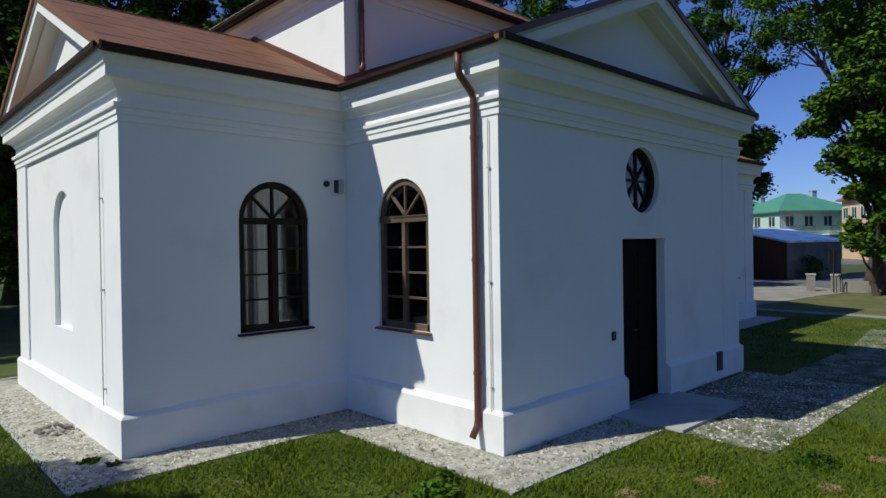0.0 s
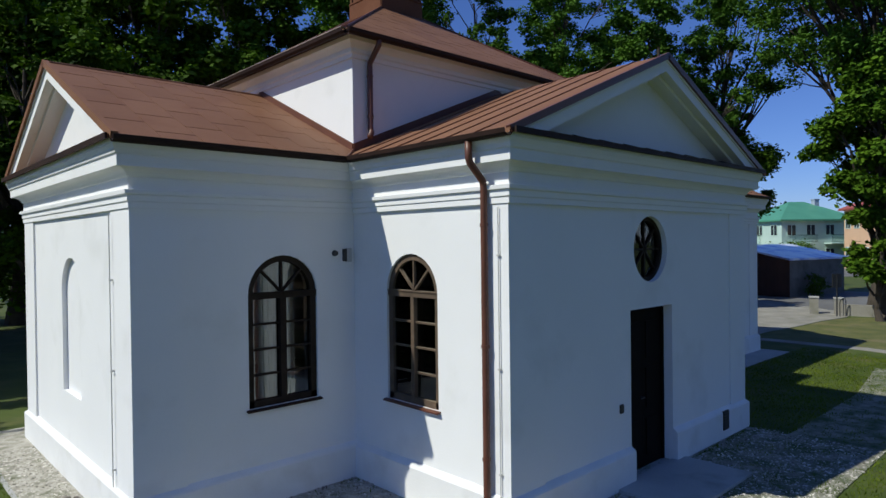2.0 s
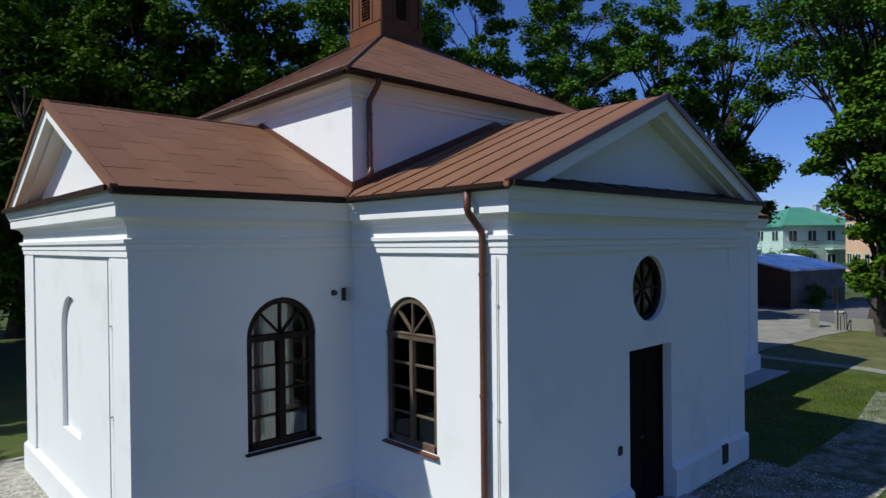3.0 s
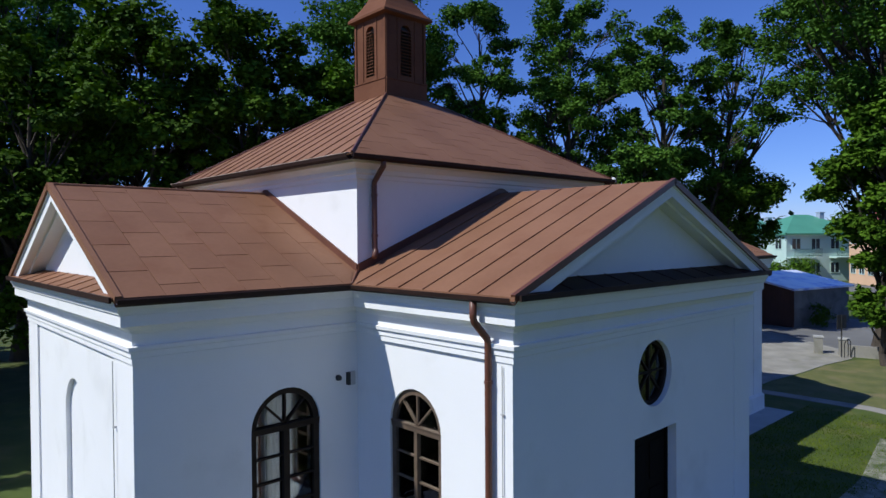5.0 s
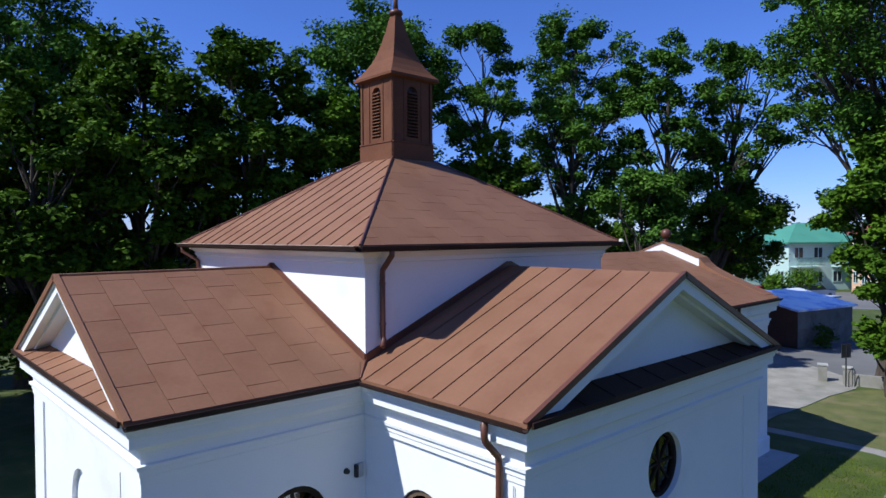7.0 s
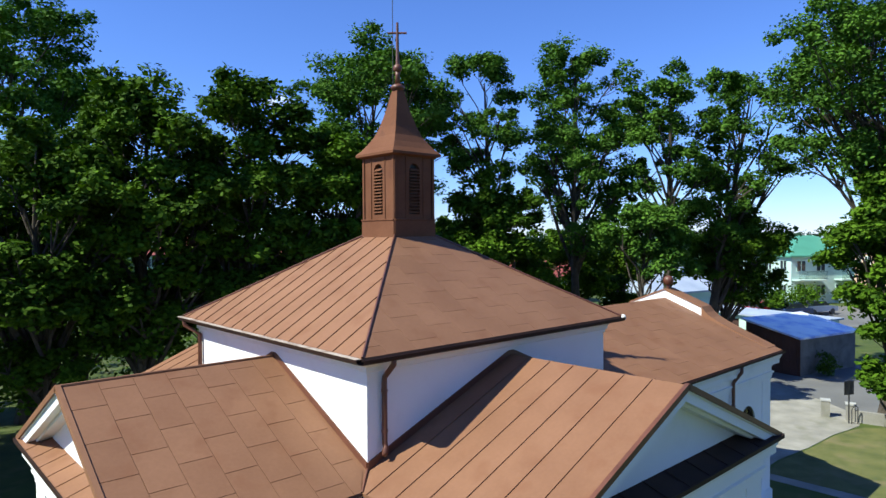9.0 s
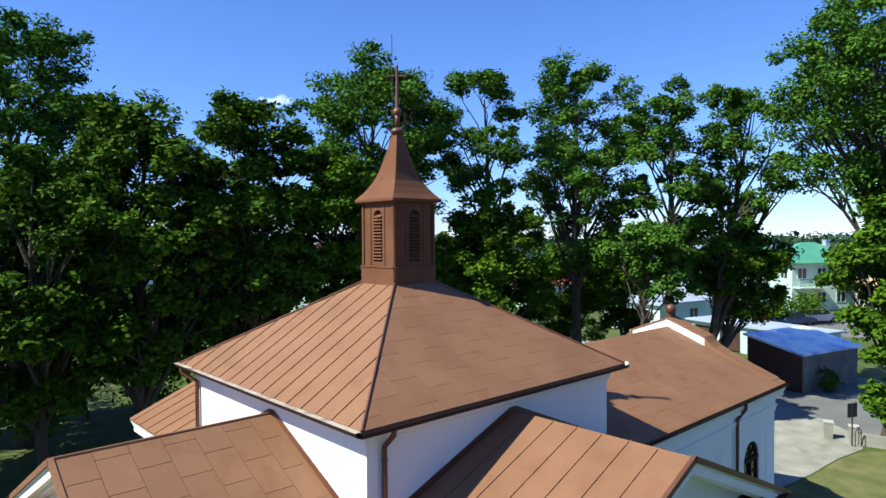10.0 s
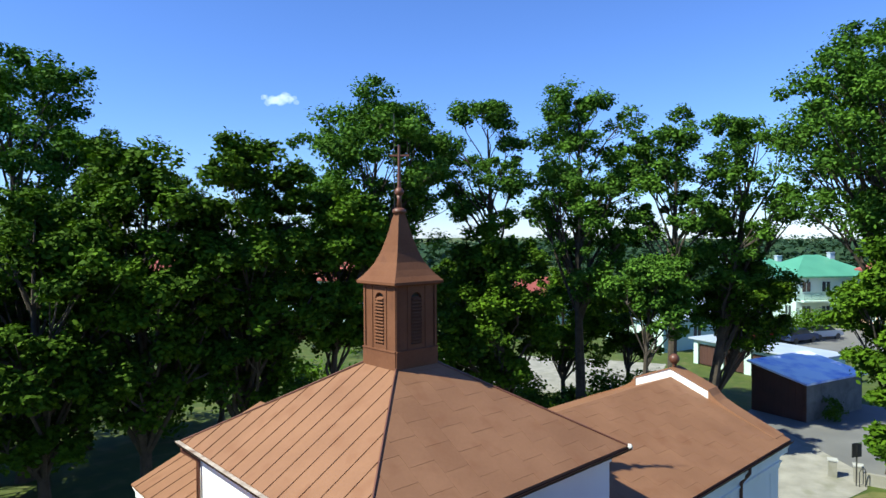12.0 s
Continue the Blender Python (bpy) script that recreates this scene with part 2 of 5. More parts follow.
slab("pavement_apron", [(0.02, 0.02), (3.02, 0.02), (3.02, -6.5), (3.8, -6.5), (3.8, 0.8), (0.8, 0.8), (0.8, 3.78), (-2.1, 3.78), (-2.1, 2.98), (0.02, 2.98)], 0.012, GRAVEL, "grey pebble-concrete apron round the white church", "pavement")
slab("pavement_walk", [(-2.1, 2.98), (-2.1, 5.15), (-10.5, 5.15), (-14.0, 4.3), (-14.0, 3.3), (-10.5, 3.75), (-6.42, 3.75), (-6.42, 2.98)], 0.012, MOSSY, "mossy pebble-concrete walk before the dark door", "pavement")
slab("pavement_nave", [(-6.5, 0.02), (-6.5, 0.86), (-15.15, 0.86), (-15.15, -6.5), (-14.7, -6.5), (-14.7, 0.02)], 0.012, CONCRETE, "grey concrete apron beside the long nave wall", "pavement")
slab("pavement_path", [(-16.85, -1.05), (-16.9, 2.3), (-16.4, 4.0), (-15.0, 9.0), (-15.55, 9.0), (-16.95, 4.0), (-17.45, 2.3), (-17.4, -1.15)], 0.014, YARD, "narrow pale concrete path crossing the lawn", "path")
slab("ground_verge", [(-17.45, -1.05), (-19.0, -1.1), (-21.3, -0.82), (-23.6, -0.7), (-24.8, -0.46), (-25.7, -0.2), (-26.8, 1.5), (-27.0, 9.0), (-15.6, 9.0), (-17.0, 4.0), (-17.5, 2.3)], 0.008, DRY_LAWN, "dry yellowish lawn beside the worn yard", "lawn")
slab("pavement_yard", [(-15.2, -1.0), (-17.7, -1.2), (-19.0, -1.2), (-21.3, -0.9), (-23.6, -0.77), (-24.8, -0.55), (-25.8, -0.4), (-27.5, -0.8), (-31.0, -5.0), (-33.0, -8.5), (-24.0, -7.5), (-17.0, -5.0), (-15.2, -5.0)], 0.016, YARD, "worn pale concrete yard behind the church", "yard")
slab("road", [(-27.5, -0.8), (-27.0, 10), (-36, 30), (-44, 30), (-38, 4), (-41, -3), (-40.5, -9.5), (-33.0, -8.5), (-31.0, -5.0)], 0.010, ASPHALT, "grey asphalt road beyond the gate posts", "road")

# ---- church ----
EAVE, RIDGE, OVER = 4.60, 6.06, 0.28
X1, Y1, S, SX, NY = 3.07, 3.0, -6.4, -5.7, 0.03
NAVE = -14.85
MID = S / 2
OUTLINE = [(0, 0), (0, Y1), (S, Y1), (S, NY), (NAVE, NY), (NAVE, S - NY), (S, S - NY), (S, S - Y1), (0, S - Y1), (0, SX), (X1, SX), (X1, 0)]
church = empty("church", "white plastered cross-plan church with brown metal roofs", "church")

WINDOW_Z = (1.27, 3.26)
w_arch = lambda c: arch(c, 1.03, *WINDOW_Z)
walls = [
    ((0, 0), (1, 0), (0, 1), X1, [w_arch(1.155)]),
    ((0, 0), (0, 1), (1, 0), Y1, [w_arch(1.28)]),
    ((0, Y1), (-1, 0), (0, 1), -S, [rect(2.56, 3.76, 0.0, 2.42), ]),
    ((X1, 0), (0, -1), (1, 0), -SX, []),
    ((S, NY), (-1, 0), (0, 1), S - NAVE, [w_arch(3.6), w_arch(6.86)]),
    ((S, NY), (0, 1), (-1, 0), Y1 - NY, []),
    ((NAVE, NY), (0, -1), (-1, 0), 2 * NY - S, []),
    ((NAVE, S - NY), (1, 0), (0, -1), S - NAVE, []),
    ((S, S), (0, -1), (-1, 0), Y1, []),
    ((S, S - Y1), (1, 0), (0, -1), -S, []),
    ((0, SX), (0, -1), (1, 0), Y1 - S + SX, []),
    ((0, SX), (1, 0), (0, -1), X1, []),
]
for origin, along, out, length, openings in walls:
    m = on_wall(origin, along, out)
    bm = bmesh.new()
    if length == -S and origin == (0, Y1):
        wall_panel(bm, m, length, 0, 2.6, openings)
        wall_panel(bm, m, length, 2.6, 4.55, [disc(3.14, 0.48, 3.27)])
    elif origin == (X1, 0):
        wall_panel(bm, m, length, 0, 4.55, [arch(2.75, 1.0, 1.25, 3.25)])
        wall_panel(bm, on_wall((X1 - 0.07, 0), along, out), length, 0, 4.4, [], thick=0.2)
    else:
        wall_panel(bm, m, length, 0, 4.55, openings)
    bmesh.ops.remove_doubles(bm, verts=bm.verts, dist=0.0005)
    part("wall", bm, PLASTER, church)

# corner pilasters: widths along x and y, how far they stand out along each
def pilaster(x, y, sx, sy, wx, wy, px, py):
    bm = bmesh.new()
    x0, y0 = x + sx * px, y + sy * py
    poly_prism(bm, [(x0, y0, 0.3), (x0 - sx * wx, y0, 0.3), (x0 - sx * wx, y - sy * 0.05, 0.3), (x - sx * 0.05, y - sy * 0.05, 0.3), (x - sx * 0.05, y0 - sy * wy, 0.3), (x0, y0 - sy * wy, 0.3)], (0, 0, 3.57))
    part("pilaster", bm, PLASTER, church)
for p in ((X1, 0, 1, 1, 0.62, 0.70, 0.03, 0.018), (X1, SX, 1, -1, 0.5, 0.70, 0.03, 0.02), (0, Y1, 1, 1, 0.62, 0.33, 0.03, 0.018), (S, Y1, -1, 1, 0.62, 0.5, 0.03, 0.018), (NAVE, NY, -1, 1, 0.6, 0.5, 0.03, 0.015)):
    pilaster(*p)

# plinth in one run from door jamb to door jamb, and the cornices
PLINTH = [(0.0, 0.0), (0.075, 0.0), (0.075, 0.45), (0.06, 0.47), (0.0, 0.52)]
bm = bmesh.new()
run = [(-3.76, Y1)] + OUTLINE[2:] + OUTLINE[:2] + [(-2.56, Y1)]
sweep(bm, run, PLINTH)
part("plinth", bm, PLINTH_PAINT, church, "white painted plinth with a sloped top")
CORNICE = [(0, 3.84), (0.045, 3.84), (0.045, 3.905), (0.06, 3.92), (0.06, 3.985), (0.09, 4.0), (0.095, 4.045), (0.04, 4.055), (0.04, 4.19), (0.06, 4.20),
           (0.075, 4.235), (0.105, 4.265), (0.15, 4.285), (0.205, 4.295), (0.205, 4.42), (0.225, 4.435), (0.235, 4.48), (0.262, 4.53), (0.265, 4.60), (0, 4.60)]
bm = bmesh.new()
sweep(bm, OUTLINE, CORNICE, closed=True)
part("cornice", bm, PLASTER, church, "white stepped plaster cornice")
bm = bmesh.new()
poly_prism(bm, [(x, y, 4.2) for x, y in OUTLINE], (0, 0, 0.05))
part("ceiling", bm, INSIDE, church)
bm = bmesh.new()
poly_prism(bm, [(x, y, 0.0) for x, y in OUTLINE], (0, 0, 0.03))
part("floor", bm, CONCRETE, church)


# ---- roofs ----
def slope_frame(origin, along, up):
    """u along the eave, v up the slope, w out of the roof."""
    u, v = Vector(along).normalized(), Vector(up).normalized()
    w = u.cross(v)
    if w.z < 0:
        w = -w
    m = Matrix((u, v, w)).transposed().to_4x4()
    m.translation = origin
    return m


def roof_slab(pts, parent, name="roof", thick=0.05, label=""):
    bm = bmesh.new()
    poly_prism(bm, [Vector(p) - Vector((0, 0, thick)) for p in pts], (0, 0, thick))
    return part(name, bm, ROOF, parent, label)


def seams(m, spans, parent):
    """Standing seams: (u, v0, v1) on a slope."""
    for u, v0, v1 in spans:
        bm = bmesh.new()
        box(bm, (u - 0.007, v0, -0.002), (u + 0.007, v1, 0.016), m)
        part("seam", bm, ROOF, parent)


def clip(poly, axis, keep_less, at):
    res = []
    for a, b in zip(poly, poly[1:] + poly[:1]):
        ia, ib = (a[axis] <= at) == keep_less or a[axis] == at, (b[axis] <= at) == keep_less or b[axis] == at
        if ia:
            res.append(a)
        if ia != ib:
            t = (at - a[axis]) / (b[axis] - a[axis])
            res.append((a[0] + t * (b[0] - a[0]), a[1] + t * (b[1] - a[1])))
    return res


def sheets(m, outline, parent, cw, ch, rng, u_start, lip, gap=0.004):
    """Flat metal sheets in staggered columns, cut to a convex outline in (u, v)."""
    us = [p[0] for p in outline]
    vs = [p[1] for p in outline]
    u, k = u_start, 0
    while u < max(us):
        v = min(vs) - ch * (0.5 if k % 2 else 0.0) - ch * 0.15
        while v < max(vs):
            p = outline
            for axis, less, at in ((0, False, u + gap), (0, True, u + cw - gap), (1, False, v + gap), (1, True, v + ch - gap)):
                p = clip(p, axis, less, at) if len(p) > 2 else []
            area = 0.5 * abs(sum(a[0] * b[1] - a[1] * b[0] for a, b in zip(p, p[1:] + p[:1]))) if len(p) > 2 else 0
            if area > 0.004:
                bm = bmesh.new()
                tilt = [0.006 + lip * (1 - (q[1] - v) / ch) + rng.uniform(0, 0.0015) for q in p]
                lo = [bm.verts.new(m @ Vector((q[0], q[1], -0.01))) for q in p]
                hi = [bm.verts.new(m @ Vector((q[0], q[1], t))) for q, t in zip(p, tilt)]
                bm.faces.new(hi)
                for i in range(len(p)):
                    j = (i + 1) % len(p)
                    bm.faces.new([lo[i], lo[j], hi[j], hi[i]])
                part("roof_sheet", bm, ROOF, parent)
            v += ch
        u += cw
        k += 1


rng = random.Random(4)
E0 = EAVE + 0.02
rise = RIDGE - E0
run_h = OVER - MID
T0, T1 = -0.05, -6.12          # tower faces
ED = OVER                       # eave line
END = 0.27                      # roof past the gable wall
# arm towards +X, a little narrower: two slopes
MX = SX / 2
run_x = OVER - MX
kx = rise / run_x
for sgn in (1, -1):
    e = MX + sgn * run_x
    pts = [(0.28, e, E0), (X1 + END, e, E0), (X1 + END, MX, RIDGE), (T0 - 0.3, MX, RIDGE), (T0 - 0.3, MX + sgn * (run_x - 0.66), E0 + 0.66 * kx)]
    r = roof_slab(pts, church, label="reddish-brown painted sheet-metal roof slope")
    m = slope_frame((0, e, E0), (1, 0, 0), (0, -sgn * run_x, rise))
    L = math.hypot(run_x, rise)
    if sgn == 1:
        sheets(m, [(0.30, 0.0), (X1 + END - 0.07, 0.0), (X1 + END - 0.07, L - 0.04), (T0 + 0.1, L - 0.04), (T0 + 0.1, 0.36)], r, 0.48, 0.74, rng, -0.07, 0.003)
    else:
        seams(m, [(0.5 + 0.5 * k, 0.0, L - 0.03) for k in range(6)], r)
    bm = bmesh.new()
    box(bm, (X1 + END - 0.06, 0.0, -0.06), (X1 + END + 0.012, L + 0.01, 0.03), m)
    part("verge_flashing", bm, ROOF, church)
bm = bmesh.new()
tube(bm, [(T0, MX, RIDGE + 0.005), (X1 + END, MX, RIDGE + 0.005)], 0.025, 8)
part("ridge_capping", bm, ROOF, church)
bm = bmesh.new()
tube(bm, [(OVER, OVER, E0 + 0.005), (T0, T0, E0 + 0.36 * kx)], 0.02, 6)
part("valley_flashing", bm, METAL, church)
# flashing strips where the arm roofs meet the tower
for sgn in (1, -1):
    bm = bmesh.new()
    poly_prism(bm, [(T0, T0 if sgn == 1 else 2 * MX - T0, 4.72), (T0, MX, RIDGE + 0.0), (T0, MX, RIDGE + 0.10), (T0, T0 if sgn == 1 else 2 * MX - T0, 4.88)], (0.02, 0, 0))
    part("wall_flashing", bm, METAL, church)
    bm = bmesh.new()
    poly_prism(bm, [(T0 if sgn == 1 else 2 * MID - T0, T0, 4.72), (MID, T0, RIDGE + 0.0), (MID, T0, RIDGE + 0.10), (T0 if sgn == 1 else 2 * MID - T0, T0, 4.88)], (0, 0.02, 0))
    part("wall_flashing", bm, METAL, church)
L = math.hypot(run_h, rise)
# arm towards +Y
for sgn in (1, -1):
    e = MID + sgn * run_h
    pts = [(e, 0.28, E0), (e, Y1 + END, E0), (MID, Y1 + END, RIDGE), (MID, T0 - 0.3, RIDGE), (MID + sgn * (run_h - 0.66), T0 - 0.3, E0 + 0.66 * rise / run_h)]
    r = roof_slab(pts, church, label="reddish-brown standing-seam metal roof slope")
    m = slope_frame((e, 0, E0), (0, 1, 0), (-sgn * run_h, 0, rise))
    L = math.hypot(run_h, rise)
    seams(m, [(0.38 + 0.468 * k, 0.0, L - 0.03) for k in range(6)], r)
    bm = bmesh.new()
    box(bm, (Y1 + END - 0.05, 0.0, -0.06), (Y1 + END + 0.012, L + 0.01, 0.025), m)
    part("verge_flashing", bm, METAL, church)
# arm towards -Y
for sgn in (1, -1):
    e = MID + sgn * run_h
    y_in, y_out = S - 0.28, S - Y1 - END
    pts = [(e, y_in, E0), (e, y_out, E0), (MID, y_out, RIDGE), (MID, T1 + 0.3, RIDGE), (MID + sgn * (run_h - 0.66), T1 + 0.3, E0 + 0.66 * rise / run_h)]
    r = roof_slab(pts, church, label="reddish-brown standing-seam metal roof slope")
    m = slope_frame((e, 0, E0), (0, 1, 0), (-sgn * run_h, 0, rise))
    seams(m, [(y_in - 0.2 - 0.5 * k, 0.0, L - 0.03) for k in range(6)], r)
# nave, longer, with a raised gablet at its far end
NE = NAVE - 0.22
for sgn in (1, -1):
    e = MID + sgn * (run_h + NY)
    pts = [(S - 0.28, e, E0 + 0.06), (NE, e, E0 + 0.06), (NE, MID, RIDGE), (T1 + 0.3, MID, RIDGE), (T1 + 0.3, MID + sgn * (run_h - 0.66), E0 + 0.66 * rise / run_h)]
    r = roof_slab(pts, church, label="reddish-brown sheet-metal nave roof slope")
    if sgn == 1:
        m = slope_frame((0, e, E0 + 0.06), (-1, 0, 0), (0, -sgn * (run_h + NY), rise - 0.06))
        L2 = math.hypot(run_h + NY, rise - 0.06)
        sheets(m, [(-S + 0.3, 0.0), (-NE - 0.02, 0.0), (-NE - 0.02, L2 - 0.03), (-T1 + 0.05, L2 - 0.03), (-T1 + 0.05, 0.5)], r, 0.62, 0.75, rng, 6.0, 0.003, 0.0012)
# gablet
gx0, gx1 = NE + 0.55, NE - 0.02
sl = (RIDGE - E0 - 0.06) / (run_h + NY)
prof = [(-1.5, RIDGE - 1.5 * sl - 0.1), (1.5, RIDGE - 1.5 * sl - 0.1), (1.5, RIDGE - 1.5 * sl + 0.10), (1.3, RIDGE - 1.3 * sl + 0.26), (0, RIDGE + 0.26), (-1.3, RIDGE - 1.3 * sl + 0.26), (-1.5, RIDGE - 1.5 * sl + 0.10)]
bm = bmesh.new()
poly_prism(bm, [(gx0, MID + p, z) for p, z in prof], (gx1 - gx0, 0, 0))
gab = part("gablet", bm, PLASTER, church, "white low gablet on the nave's far end")
for sgn in (1, -1):
    bm = bmesh.new()
    line = [(p, RIDGE - p * sl + lift) for p, lift in ((0, 0.262), (1.28, 0.262), (1.42, 0.14), (1.6, 0.07), (1.9, 0.03), (2.5, 0.0), (3.3, -0.02))]
    for (p, z), (p2, z2) in zip(line, line[1:]):
        drop = 0.0 if p2 < 1.4 else 0.3
        poly_prism(bm, [(gx0 + 0.03, MID + sgn * p, z - drop), (gx0 + 0.03, MID + sgn * p2, z2 - drop), (gx0 + 0.03, MID + sgn * p2, z2 + 0.04), (gx0 + 0.03, MID + sgn * p, z + 0.04)], (gx1 - gx0 - 0.06, 0, 0))
    part("gablet_cover", bm, ROOF, church, "brown metal gablet cover")
bm = bmesh.new()
bmesh.ops.create_uvsphere(bm, u_segments=16, v_segments=10, radius=0.17, matrix=pose(gx0 - 0.25, MID, RIDGE + 0.56))
tube(bm, [(gx0 - 0.25, MID, RIDGE + 0.25), (gx0 - 0.25, MID, RIDGE + 0.45)], 0.06, 10)
ball = part("ball_finial", bm, METAL, church, "brown metal ball on the gablet", smooth=True)


# ---- pediments ----
def pediment(m, width, pent_mat):
    """Local frame: s across, d out, z up; the gable wall sits in d <= 0."""
    half = width / 2
    c = half
    k = rise / (half + OVER)
    bm = bmesh.new()
    zt = RIDGE - 0.06
    poly_prism(bm, [m @ Vector(p) for p in ((c - half - 0.1, -0.1, EAVE - 0.1), (c + half + 0.1, -0.1, EAVE - 0.1), (c + half + 0.1, -0.1, E0 + 0.02), (c, -0.1, zt - 0.02), (c - half - 0.1, -0.1, E0 + 0.02))], m.to_3x3() @ Vector((0, -0.3, 0)))
    part("tympanum", bm, PLASTER, church)
    for sgn in (1, -1):
        bm = bmesh.new()
        for d, lo, hi in ((0.25, 0.035, 0.09), (0.23, 0.09, 0.235), (0.10, 0.235, 0.29)):
            a = half + OVER - 0.02
            q = [(c + sgn * a, -0.12, E0 - lo + 0.01), (c, -0.12, RIDGE - lo), (c, -0.12, RIDGE - hi), (c + sgn * a, -0.12, E0 - hi + 0.01)]
            if lo > 0.04:
                cut = (E0 + 0.02 - (E0 - hi)) / k
                q[3] = (c + sgn * (a - cut), -0.12, E0 + 0.02)
                cut = (E0 + 0.02 - (E0 - lo)) / k
                q[0] = (c + sgn * (a - cut), -0.12, E0 + 0.02)
            poly_prism(bm, [m @ Vector(p) for p in q], m.to_3x3() @ Vector((0, d + 0.12, 0)))
        part("raking_cornice", bm, PLASTER, church, "white raking cornice of the pediment")
    bm = bmesh.new()
    z0, z1 = E0 + 0.005, E0 + 0.14
    a0, a1, b0, b1 = -OVER + 0.05, width + OVER - 0.05, 0.16, width - 0.16
    vs = [bm.verts.new(m @ Vector(p)) for p in ((b0, -0.11, z1), (b1, -0.11, z1), (a1, 0.30, z0), (a0, 0.30, z0), (b0, -0.11, z0 - 0.04), (b1, -0.11, z0 - 0.04), (a1, 0.30, z0 - 0.04), (a0, 0.30, z0 - 0.04))]
    for q in ((0, 1, 2, 3), (7, 6, 5, 4), (3, 2, 6, 7), (1, 0, 4, 5), (2, 1, 5, 6), (0, 3, 7, 4)):
        bm.faces.new([vs[i] for i in q])
    pent = part("pent_roof", bm, pent_mat, church, "narrow brown metal strip over the pediment cornice")
    bm = bmesh.new()
    box(bm, (a0 - 0.01, 0.303, z0 - 0.055), (a1 + 0.01, 0.33, z0 + 0.012), m)
    part("drip_edge", bm, GUTTER, pent, "dark metal drip edge")
    pm = m @ slope_frame((0, 0.295, z0), (1, 0, 0), (0, -0.405, z1 - z0))
    for i in range(1, 10):
        bm = bmesh.new()
        s = 0.15 + i * (width - 0.3) / 10
        box(bm, (s - 0.006, 0, -0.004), (s + 0.006, 0.42, 0.012), pm)
        part("seam", bm, pent_mat, pent)


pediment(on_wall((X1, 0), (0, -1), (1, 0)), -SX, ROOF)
# the door gable's strip is coloured near-black to deepen its shade
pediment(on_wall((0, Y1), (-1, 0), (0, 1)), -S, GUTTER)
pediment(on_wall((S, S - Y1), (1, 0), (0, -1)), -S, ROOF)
bm = bmesh.new()
poly_prism(bm, [(NAVE, S - 0.1, 4.5), (NAVE, 0.1, 4.5), (NAVE, 0.1, E0), (NAVE, MID, RIDGE - 0.04), (NAVE, S - 0.1, E0)], (0.3, 0, 0))
part("tympanum", bm, PLASTER, church)

# ---- tower ----
TC = (T0 + T1) / 2
TH = (T0 - T1) / 2
for a in range(4):
    bm = bmesh.new()
    box(bm, (-TH, TH - 0.3, 4.4), (TH - 0.3, TH, 6.41), pose(TC, TC, 0, 0, 0, 90 * a))
    part("tower_wall", bm, PLASTER, church, "white plastered low square tower wall")
bm = bmesh.new()
sq = [(TC + TH, TC - TH), (TC + TH, TC + TH), (TC - TH, TC + TH), (TC - TH, TC - TH)]
sweep(bm, sq, [(0, 6.14), (0.03, 6.14), (0.03, 6.2), (0.06, 6.22), (0.06, 6.28), (0.11, 6.33), (0.16, 6.36), (0.16, 6.41), (0, 6.42)], closed=True)
part("tower_cornice", bm, PLASTER, church, "white moulded cornice under the tower eaves")
RH, ZE, ZT, BH = 3.30, 6.47, 8.17, 0.53
for a in range(4):
    m4 = pose(TC, TC, 0, 0, 0, 90 * a)
    pts = [m4 @ Vector(p) for p in ((-RH, RH, ZE), (RH, RH, ZE), (BH - 0.05, BH - 0.05, ZT + 0.03), (-BH + 0.05, BH - 0.05, ZT + 0.03))]
    r = roof_slab(pts, church, label="reddish-brown hipped tower roof slope")
    dv, dz = RH - BH + 0.05, ZT + 0.03 - ZE
    L = math.hypot(dv, dz)
    m = slope_frame(m4 @ Vector((0, RH, ZE)), m4.to_3x3() @ Vector((1, 0, 0)), m4.to_3x3() @ Vector((0, -dv, dz)))
    if a == 0:
        sheets(m, [(-RH + 0.05, 0.0), (RH - 0.05, 0.0), (BH - 0.05, L), (-BH + 0.05, L)], r, 0.56, 0.58, rng, -RH, 0.0028, 0.0012)
    else:
        spans = []
        for k in range(15):
            u = -2.984 + 0.433 * k
            top = L * min(1.0, (RH - abs(u)) / (RH - BH + 0.05)) - 0.02
            spans.append((u, 0.0, top))
        seams(m, spans, r)
    bm = bmesh.new()
    tube(bm, [m4 @ Vector((RH, RH, ZE + 0.01)), m4 @ Vector((BH - 0.03, BH - 0.03, ZT + 0.04))], 0.022, 6)
    part("hip_capping", bm, METAL, church)
bm = bmesh.new()
poly_prism(bm, [(TC - 3.2, TC - 3.2, 6.405), (TC + 3.2, TC - 3.2, 6.405), (TC + 3.2, TC + 3.2, 6.405), (TC - 3.2, TC + 3.2, 6.405)], (0, 0, 0.02))
part("soffit", bm, PLASTER, church)

